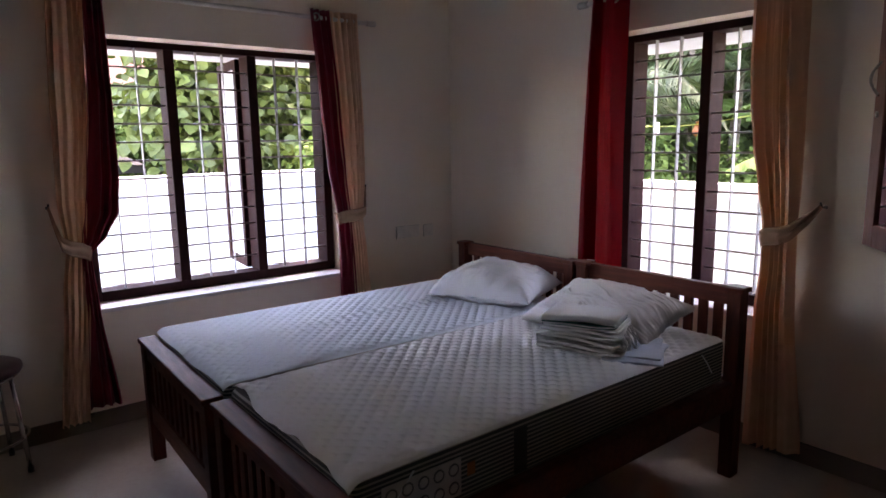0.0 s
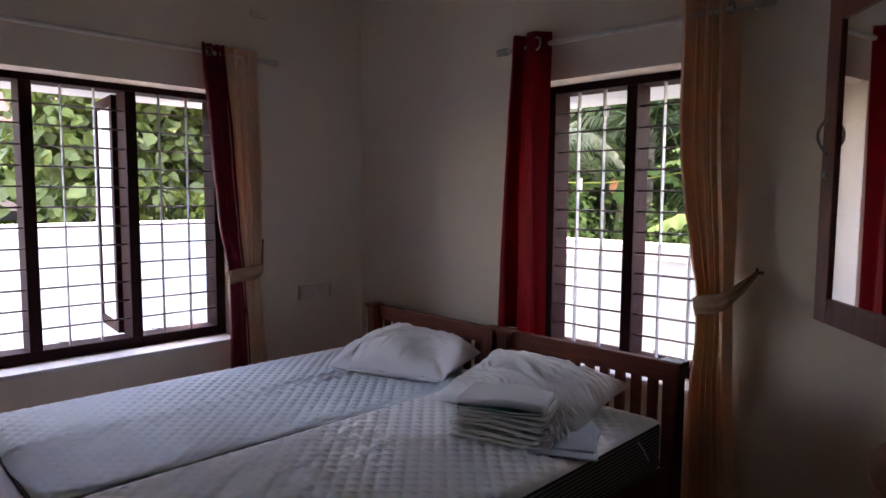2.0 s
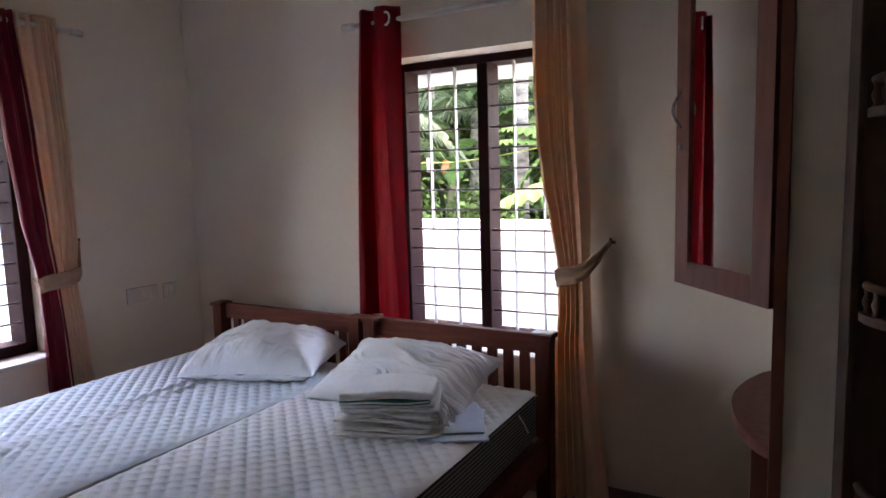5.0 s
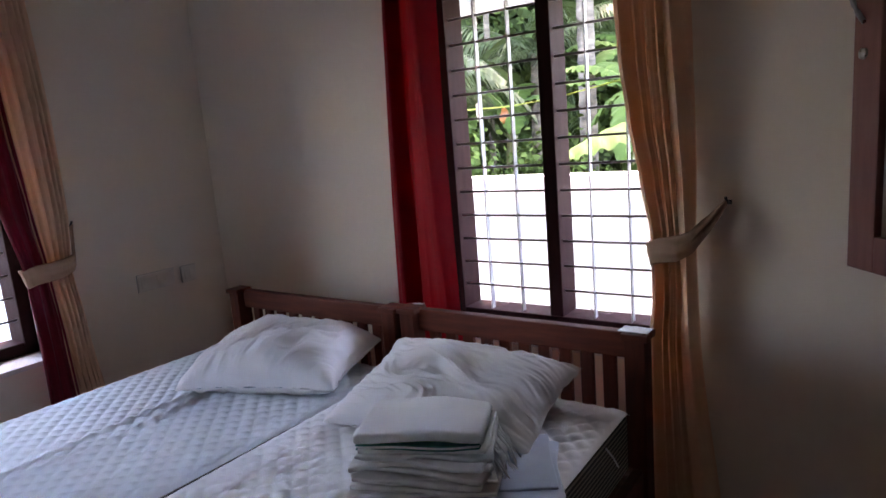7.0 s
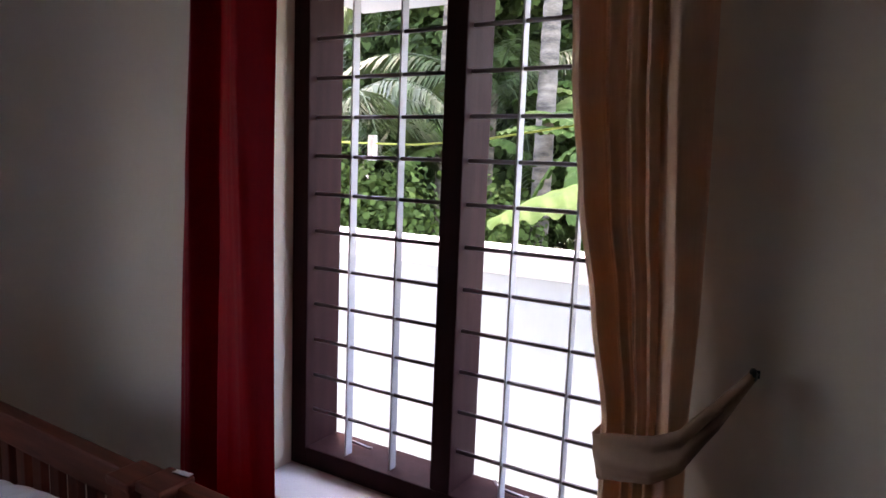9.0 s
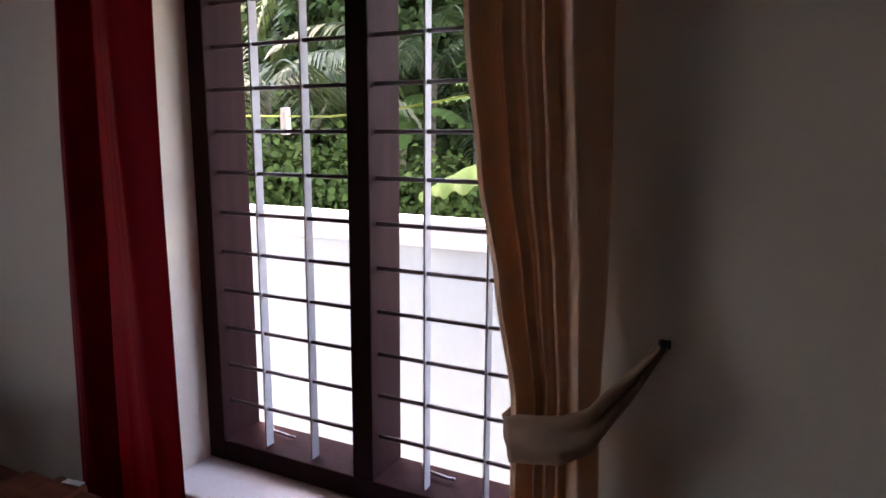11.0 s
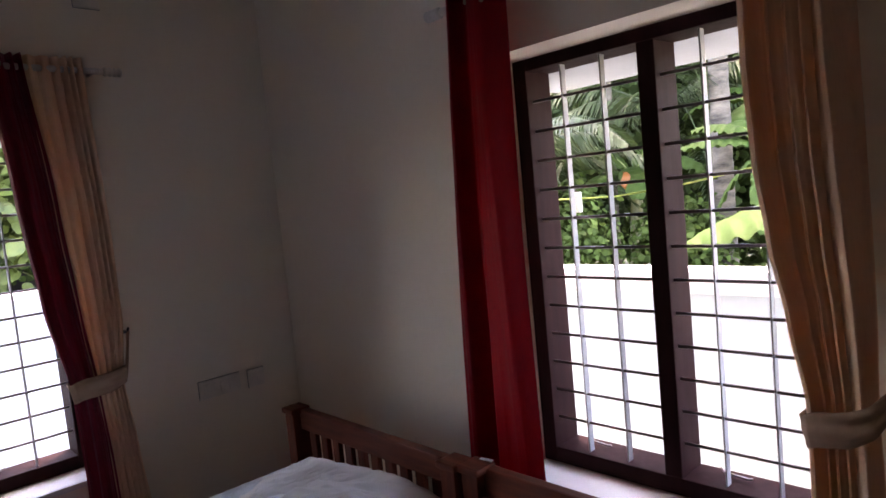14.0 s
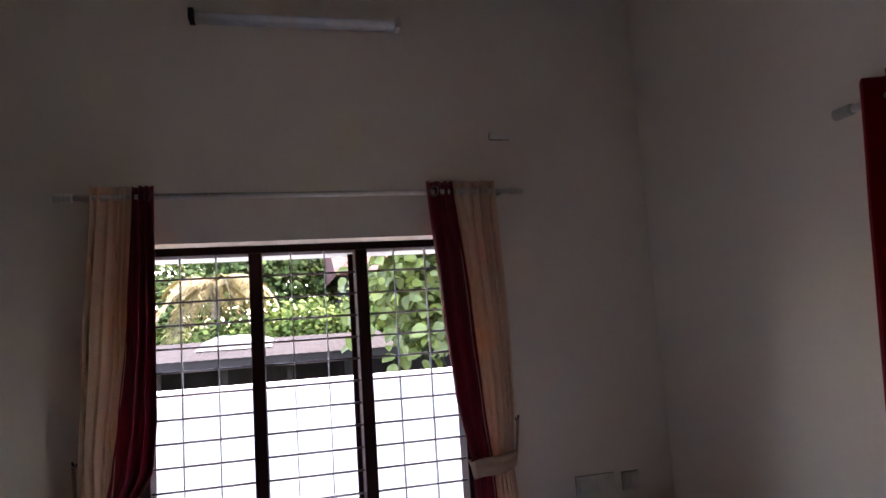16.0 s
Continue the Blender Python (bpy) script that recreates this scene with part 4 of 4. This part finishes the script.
def tree(name, at, height, blobs, count, size, mat, bark, seed, label, wide=0.45, hang=0.3, radius=0.09):
    t = thing(name, (at[0], at[1], GROUND), label, "tree")
    loc = [(x - at[0], y - at[1], z - GROUND, a, b, c) for x, y, z, a, b, c in blobs]
    pts = [(0.05 * math.sin(i * 1.3), 0.05 * math.cos(i * 1.7) - 0.05, height * i / 8) for i in range(9)]
    bm = tube(pts, [radius * (1.25 if i == 0 else 1 - 0.06 * i) for i in range(9)], 10)
    branches(bm, (0, 0, height * 0.55), [b[:3] for b in loc], radius * 0.5, seed)
    part("trunk", bm, bark, t, smooth=True)
    leaf_cloud("crown", mat, t, loc, count, size, seed, wide=wide, hang=hang)
    return t


# broad-leaved tree beyond the west wall, its large leaves one by one
teak = tree("broad_leaf_tree", (-7.02, 0.8), 2.6,
            [(-7.27, 0.06, 2.3, 0.85, 0.98, 0.73), (-7.51, 1.65, 2.43, 0.98, 1.1, 0.85), (-7.14, 0.92, 3.52, 1.1, 1.59, 0.73), (-8.24, 3.11, 2.79, 1.1, 1.22, 1.1), (-6.78, 0.67, 1.57, 0.61, 0.98, 0.37), (-7.51, 0.18, 4.5, 1.22, 1.46, 0.73), (-7.39, -0.91, 3.52, 0.61, 0.73, 0.49)],
            4600, 0.20, LEAF_BIG, BROWN, 5, "leafy tree with large yellow-green leaves beyond the wall", wide=0.42, hang=0.5)


def broad_leaf(seed):
    rnd = random.Random(seed)
    curl, wid = rnd.uniform(0.15, 0.4), rnd.uniform(0.36, 0.46)

    def place(u, v):
        s = (u * 2 - 1)
        half = wid * (math.sin(math.pi * min(1, v * 0.93 + 0.05)) ** 0.7) * (1 - 0.25 * v)
        return Vector((s * half, v, 0.12 * abs(s) * half * 2 - curl * v * v + 0.02 * math.sin(v * 22) * abs(s)))
    bm = grid(4, 8, place)
    me = bpy.data.meshes.new("leaf")
    bm.to_mesh(me)
    bm.free()
    me.materials.append(LEAF_BIG)
    me.polygons.foreach_set("use_smooth", [True] * len(me.polygons))
    return me


big = [broad_leaf(i) for i in range(4)]
rnd = random.Random(11)
for i in range(290):
    y = rnd.uniform(-1.35, 2.2)
    z = rnd.uniform(1.15, 3.3)
    x = -4.75 - 0.35 * rnd.random() - 0.12 * abs(math.sin(y * 3)) - 0.1 * (z - 1.2)
    if y < -0.75 and not (1.5 < z + 0.25 * math.sin(z * 5) < 2.4 or z > 2.7):
        continue
    ob = new("leaf", big[i % 4])
    ob.parent = teak
    s = rnd.uniform(0.14, 0.29)
    ob.matrix_basis = Matrix.Translation((3.08 + (x - 3.08) * 1.22 - -7.02, -1.95 + (y + 1.95) * 1.22 - 0.8, 1.73 + (z - 1.73) * 1.22 - GROUND)) @ Euler((rnd.uniform(-1.3, -0.2), rnd.uniform(-0.6, 0.6), rnd.uniform(-2.9, -0.3))).to_matrix().to_4x4() @ Matrix.Scale(s, 4)

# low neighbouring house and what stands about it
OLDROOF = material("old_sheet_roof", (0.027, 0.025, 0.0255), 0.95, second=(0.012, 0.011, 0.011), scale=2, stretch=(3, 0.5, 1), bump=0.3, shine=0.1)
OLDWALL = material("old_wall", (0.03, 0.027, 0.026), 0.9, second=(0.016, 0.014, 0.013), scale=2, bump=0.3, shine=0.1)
TARP = material("blue_tarp", (0.045, 0.058, 0.075), 0.7, second=(0.07, 0.082, 0.095), scale=3)
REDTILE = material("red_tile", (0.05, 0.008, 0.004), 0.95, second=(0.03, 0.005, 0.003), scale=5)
house = thing("low_house", (-11, -5, GROUND - 0.22), "low old house with a grey sheet roof beyond the wall", "house")
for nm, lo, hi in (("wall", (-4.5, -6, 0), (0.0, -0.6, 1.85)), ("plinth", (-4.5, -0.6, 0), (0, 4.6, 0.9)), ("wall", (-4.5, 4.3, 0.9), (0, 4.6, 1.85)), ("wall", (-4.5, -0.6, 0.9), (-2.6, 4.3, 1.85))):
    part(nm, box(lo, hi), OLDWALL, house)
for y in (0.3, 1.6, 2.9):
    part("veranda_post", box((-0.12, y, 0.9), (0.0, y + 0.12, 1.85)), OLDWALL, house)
bm = bmesh.new()


def sheet(u, v):
    x, y = 0.7 - 3.2 * v, -6.4 + 11.6 * u
    return Vector((x, y, 1.95 + 0.30 * v + 0.005 * math.sin(u * 11.6 / 0.18 * 2 * math.pi)))


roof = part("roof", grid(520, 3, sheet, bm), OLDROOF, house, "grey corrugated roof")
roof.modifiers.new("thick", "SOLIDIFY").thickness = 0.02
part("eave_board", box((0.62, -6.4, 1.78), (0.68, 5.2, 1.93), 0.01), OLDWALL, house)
part("tarpaulin", grid(16, 10, lambda u, v: Vector((-0.5 - 1.6 * v, 1.0 + 1.6 * u, 2.09 + 0.15 * v + 0.20 * math.sqrt(max(0.0, math.sin(math.pi * u) * math.sin(math.pi * v))) * (1 + 0.4 * noise.noise(Vector((u * 4, v * 4, 2))))))), TARP, house, "faded blue tarpaulin")
far = thing("red_roof_house", (-22, 1.4, GROUND), "distant house with a red tiled roof among trees", "house")
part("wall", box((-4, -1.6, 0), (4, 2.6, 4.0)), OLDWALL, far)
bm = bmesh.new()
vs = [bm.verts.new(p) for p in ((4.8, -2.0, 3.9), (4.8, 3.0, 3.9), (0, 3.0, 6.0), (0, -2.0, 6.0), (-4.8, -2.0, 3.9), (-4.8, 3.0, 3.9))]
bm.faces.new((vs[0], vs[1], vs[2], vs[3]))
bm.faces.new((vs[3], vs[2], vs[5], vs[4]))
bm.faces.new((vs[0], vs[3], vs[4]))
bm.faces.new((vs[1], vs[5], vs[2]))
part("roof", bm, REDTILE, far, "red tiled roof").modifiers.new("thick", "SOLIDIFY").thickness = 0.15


# palms: a ringed trunk and arching fronds of many leaflets
def frond(bm, base, heading, length, rise, droop, leaflet, seed, gap=0.035):
    rnd = random.Random(seed)
    h = Vector((math.cos(heading), math.sin(heading), 0))
    across = Vector((-h.y, h.x, 0))
    pts = []
    n = int(length / gap)
    for i in range(n + 1):
        u = i / n
        pts.append(Vector(base) + h * length * u * (1 - 0.15 * u) + Vector((0, 0, length * (rise * u - droop * u * u))))
    tube(pts[:: max(1, n // 10)] + [pts[-1]], [0.018 * (1 - 0.85 * i / (len(pts[:: max(1, n // 10)]))) for i in range(len(pts[:: max(1, n // 10)]) + 1)], 5, bm)
    for i in range(4, n):
        u = i / n
        L = leaflet * (math.sin(math.pi * (0.12 + 0.82 * u)) ** 0.6) * rnd.uniform(0.85, 1.1)
        for s in (-1, 1):
            d = (across * s * 0.9 + h * 0.45 + Vector((0, 0, -0.35 + rnd.uniform(-0.15, 0.15)))).normalized()
            a = pts[i]
            b = a + d * L * 0.5
            c = a + d * L + Vector((0, 0, -0.28 * L))
            w = h * 0.013 * (1 + leaflet)
            q = [bm.verts.new(p) for p in (a, b - w, b + w, c)]
            bm.faces.new((q[0], q[1], q[2]))
            bm.faces.new((q[1], q[3], q[2]))


def palm(name, at, height, lean, radius, fronds, length, leaflet, seed, label, mat=PALM, low=0.5):
    p = thing(name, (*at, GROUND), label, "palm tree")
    pts, rad = [], []
    n = 90
    for i in range(n + 1):
        u = i / n
        pts.append((lean[0] * u * u * height, lean[1] * u * u * height, height * u))
        rad.append(radius * (1.35 - 0.35 * min(1, u * 8)) * (1 + (0.045 if i % 3 == 0 else -0.01)) * (1 - 0.25 * u))
    part("trunk", tube(pts, rad, 14), BARK, p, "pale ringed trunk", smooth=True)
    rnd = random.Random(seed)
    top = pts[-1]
    for k in range(fronds):
        bm = bmesh.new()
        frond(bm, top, 2.4 * k + rnd.uniform(-0.3, 0.3), length * rnd.uniform(0.8, 1.1), rnd.uniform(0.1, 0.9) - low * 0.4, rnd.uniform(0.7, 1.1), leaflet, seed + k)
        part("frond", bm, mat, p)
    return p


palm("coconut_palm", (-0.12, 6.0), 8.5, (0.012, 0.0), 0.125, 14, 3.6, 0.75, 3, "tall coconut palm with a pale ringed trunk")
palm("slim_palm", (-2.2, 7.0), 6.0, (0.01, 0.01), 0.055, 12, 2.6, 0.5, 17, "slender palm with a thin pale trunk")
palm("young_palm", (-2.7, 5.0), 2.7, (0.05, 0.0), 0.09, 13, 2.3, 0.55, 29, "young palm with arching dark-green fronds", low=0.0)
palm("young_palm", (-1.6, 7.4), 3.2, (0.0, 0.05), 0.10, 13, 2.6, 0.55, 37, "young palm with arching dark-green fronds", low=0.0)
palm("dry_palm", (-17.5, -4.2), 3.7, (0.0, 0.0), 0.16, 20, 2.1, 0.55, 51, "palm with yellowed drooping fronds", mat=LEAF_DRY, low=0.5)


# banana plants
def banana_leaf(base, heading, length, width, rise, droop, seed):
    rnd = random.Random(seed)
    h = Vector((math.cos(heading), math.sin(heading), 0))
    across = Vector((-h.y, h.x, 0))
    tears = sorted(rnd.uniform(0.15, 0.95) for _ in range(6))
    hang = 0.75 if width > 0.6 else 0.4

    def rib(v):
        return Vector(base) + h * length * (v - 0.12 * v * v) + Vector((0, 0, length * (rise * v - droop * v * v)))

    def place(u, v):
        s = u * 2 - 1
        half = width * 0.62 * (max(0.0, math.sin(math.pi * (0.04 + 0.95 * v))) ** 0.55)
        half *= 1 - 0.30 * max(math.exp(-((v - t) / 0.010) ** 2) for t in tears)
        p = rib(0.12 + 0.88 * v)
        fold = 0.10 * abs(s) - hang * s * s
        return p + across * s * half * (1 - 0.35 * hang * abs(s)) + Vector((0, 0, half * fold + 0.016 * math.sin(v * 60 + s * 3) * abs(s)))
    bm = grid(10, 60, place)
    rb = tube([rib(i / 12) - Vector((0, 0, 0.01)) for i in range(13)], [0.016 * (1 - 0.8 * i / 12) for i in range(13)], 7)
    return bm, rb


def banana(at, height, leaves, seed, label):
    b = thing("banana_plant", (*at, GROUND), label, "banana plant", "banana plants beyond the wall")
    bm = tube([(0.03 * math.sin(i), 0, height * i / 8) for i in range(9)], [0.12 * (1 - 0.05 * i) for i in range(9)], 12)
    part("stem", bm, material("banana_stem", (0.20, 0.22, 0.10), 0.6, second=(0.12, 0.10, 0.05), scale=3, stretch=(4, 4, 0.5)), b, smooth=True)
    for k, (hd, ln, wd, rise, droop) in enumerate(leaves):
        lf, rb = banana_leaf((0, 0, height * 0.97), radians(hd), ln, wd, rise, droop, seed + k)
        o = part("leaf", lf, BANANA, b, smooth=True)
        part("midrib", rb, RIB, o, smooth=True)
    return b


banana((2.52, 1.95), 2.12, [(204, 1.32, .58, .17, .34), (218, .95, .46, -.08, .36), (150, 1.2, .40, 1.1, .7), (100, 1.3, .4, 1.1, .7), (40, 1.3, .4, .8, .8), (320, 1.0, .4, .8, .9)], 70, "banana plant with broad bright-green leaves leaning over the wall")
banana((0.85, 5.2), 2.45, [(181, 1.35, .40, .45, .38), (172, 1.2, .40, .8, .55), (196, .95, .36, .25, 1.25), (140, 1.4, .38, .9, .75), (20, 1.4, .4, .7, .75), (330, 1.2, .38, .6, .9), (80, 1.4, .36, 1.0, .7), (275, 1.1, .36, .3, 1.0)], 90, "banana plant with torn drooping leaves")
banana((-1.5, 6.4), 2.3, [(200, 1.4, .40, .6, .7), (250, 1.3, .4, .5, .8), (300, 1.3, .4, .6, .8), (340, 1.4, .42, .7, .7), (160, 1.5, .4, 1.0, .7), (100, 1.4, .4, 1.0, .7)], 100, "banana plant half hidden among the shrubs")
banana((0.4, 7.2), 2.9, [(200, 1.6, .42, .8, .7), (250, 1.5, .4, .7, .8), (300, 1.5, .4, .7, .8), (340, 1.5, .42, .8, .7), (160, 1.5, .4, 1.0, .7), (100, 1.4, .4, 1.0, .7)], 110, "tall banana plant behind the coconut palm")
bract = thing("banana_bract", (-0.85, 5.0, 1.75), "orange withered banana leaf hanging by the stem", "dry leaf")
part("blade", grid(6, 14, lambda u, v: Vector((0.06 * (u - 0.5) * math.sin(math.pi * (0.1 + 0.85 * v)) * 2, 0.03 * math.sin(6 * v), -0.20 * v + 0.03 * abs(u - 0.5)))), FLOWER, bract, smooth=True).modifiers.new("thick", "SOLIDIFY").thickness = 0.003

# shrubs and woods behind the walls
tree("leafy_shrub", (-2.2, 4.3), 1.0, [(-2.2, 4.2, 1.1, .8, .5, .7), (-1.4, 4.5, 1.0, .7, .5, .6), (-3.2, 4.4, 1.3, .9, .6, .8), (-0.5, 5.6, .8, .7, .5, .6)], 9000, 0.075, LEAF_MID, BROWN, 61, "dense green shrub with small leaves over the wall", radius=0.04)
fl = thing("flowering_shrub", (-3.6, 4.0, GROUND), "dark-green shrub with small orange flowers", "shrub")
part("stem", tube([(0, 0, 0), (0.03, 0, 0.8), (0.0, 0.05, 1.6)], [0.03, 0.025, 0.012], 8), BROWN, fl)
leaf_cloud("crown", LEAF_DARK, fl, [(0, 0, 1.55, .8, .5, .6), (0.9, 0.1, 1.45, .7, .45, .55), (-0.9, 0.2, 1.7, .8, .5, .7)], 9000, 0.07, 62)
leaf_cloud("flowers", FLOWER, fl, [(0, -.2, 1.75, .7, .3, .4), (0.9, -.1, 1.7, .6, .3, .35), (-0.9, 0, 1.9, .7, .3, .5)], 70, 0.055, 63, upness=0.1)
tree("shade_tree", (-3.4, 9.0), 3.5, [(-3.2, 8.6, 3.0, 1.7, 1.0, 1.3), (-5.5, 8.8, 3.3, 1.8, 1.2, 1.5), (-0.8, 9.6, 3.2, 1.7, 1.0, 1.4), (-3.5, 9, 5.4, 2.6, 1.4, 1.6), (-6.8, 8.6, 2.0, 1.5, 1.2, 1.4), (-2.4, 9.0, 1.5, 2.0, 1.0, 1.2)], 26000, 0.19, LEAF_DARK, BROWN, 64, "dark leafy tree standing behind the palms")
tree("shade_tree", (2.2, 10.0), 3.5, [(1.0, 9.4, 3.0, 1.6, 1.2, 1.5), (0.6, 9.6, 5.2, 2.2, 1.4, 1.5), (0.4, 9, 1.4, 1.8, 1.0, 1.2), (3, 9.6, 3, 1.6, 1.4, 2.0)], 12000, 0.19, LEAF_MID, BROWN, 65, "leafy tree behind the banana plants")
tree("leafy_shrub", (-5.6, 3.0), 1.2, [(-5.4, 2.6, 1.5, .8, .9, .8), (-5.8, 3.8, 1.9, .9, .9, 1.1), (-5.3, 1.9, 1.2, .6, .7, .5)], 11000, 0.09, LEAF_MID, BROWN, 66, "green shrub in the corner beyond both walls", radius=0.04)
tree("shade_tree", (-9.0, 4.4), 3.5, [(-8.5, 3.2, 2.4, 1.2, 1.6, 1.4), (-8.8, 5.6, 2.8, 1.6, 1.8, 1.8), (-9.0, 2.0, 4.2, 1.6, 1.8, 1.4), (-8.6, 1.0, 2.4, 1.1, 1.2, 1.2)], 36000, 0.13, LEAF_DARK, BROWN, 67, "dark leafy tree behind the broad-leaved tree")
tree("roadside_shrub", (-16.5, -0.5), 1.8, [(-16.5, -1.4, 1.6, 1.0, 1.8, .9), (-16.2, 1.2, 1.9, 1.2, 1.6, 1.2), (-16.8, -3.6, 1.3, 1.0, 1.4, .8)], 12000, 0.13, LEAF_MID, BROWN, 68, "green shrub behind the low house")
woods = tagged(new("far_woods"), "dark mixed woods closing the distance", "woods", kind="stuff")
gw = np.random.default_rng(9)
blobs = [(-24 + gw.normal() * 1.5, y, 1.5 + 2.6 * gw.random(), 1.8, 1.8, 1.6 + gw.random()) for y in np.arange(-14, 12, 1.5)]
blobs += [(-27 + gw.normal(), y, 5.2 + 1.5 * gw.random(), 1.8, 2.0, 1.8) for y in np.arange(-14, 12, 1.7)]
blobs += [(-28 + gw.normal(), y, 8.2 + 1.2 * gw.random(), 1.8, 2.0, 1.8) for y in np.arange(-8, 12, 1.8)]
blobs += [(x, 12.5 + gw.normal() * 0.8, 2.5 + 2.5 * gw.random(), 1.7, 1.4, 1.8) for x in np.arange(-14, 6, 1.3)]
blobs += [(x, 13.5 + gw.normal() * 0.5, 6.5 + 1.5 * gw.random(), 1.9, 1.4, 1.8) for x in np.arange(-14, 6, 1.5)]
blobs += [(-12.5 + gw.normal(), y, 2.5 + 3 * gw.random(), 1.7, 1.6, 1.8) for y in np.arange(3.5, 13, 1.4)]
blobs += [(x, 11.6 + gw.normal() * 0.4, 0.6 + 0.5 * gw.random(), 1.3, 1.0, 1.2) for x in np.arange(-12, 5, 1.1)]
blobs += [(-11.8 + gw.normal() * 0.4, y, 0.8, 1.1, 1.2, 1.2) for y in np.arange(4.5, 12, 1.2)]
blobs += [(-21 + gw.normal() * 0.4, y, 0.8, 1.2, 1.3, 1.3) for y in np.arange(-12, 8, 1.3)]
blobs += [(x, 10.9 + gw.normal() * 0.3, 1.9 + 0.5 * gw.random(), 1.0, 0.8, 1.2) for x in np.arange(-11, 3, 0.9)]
blobs += [(x, 10.9 + gw.normal() * 0.3, 3.7 + 0.5 * gw.random(), 1.0, 0.8, 1.1) for x in np.arange(-11, 3, 1.1)]
leaf_cloud("foliage", LEAF_DARK, woods, blobs, 160000, 0.20, 71)
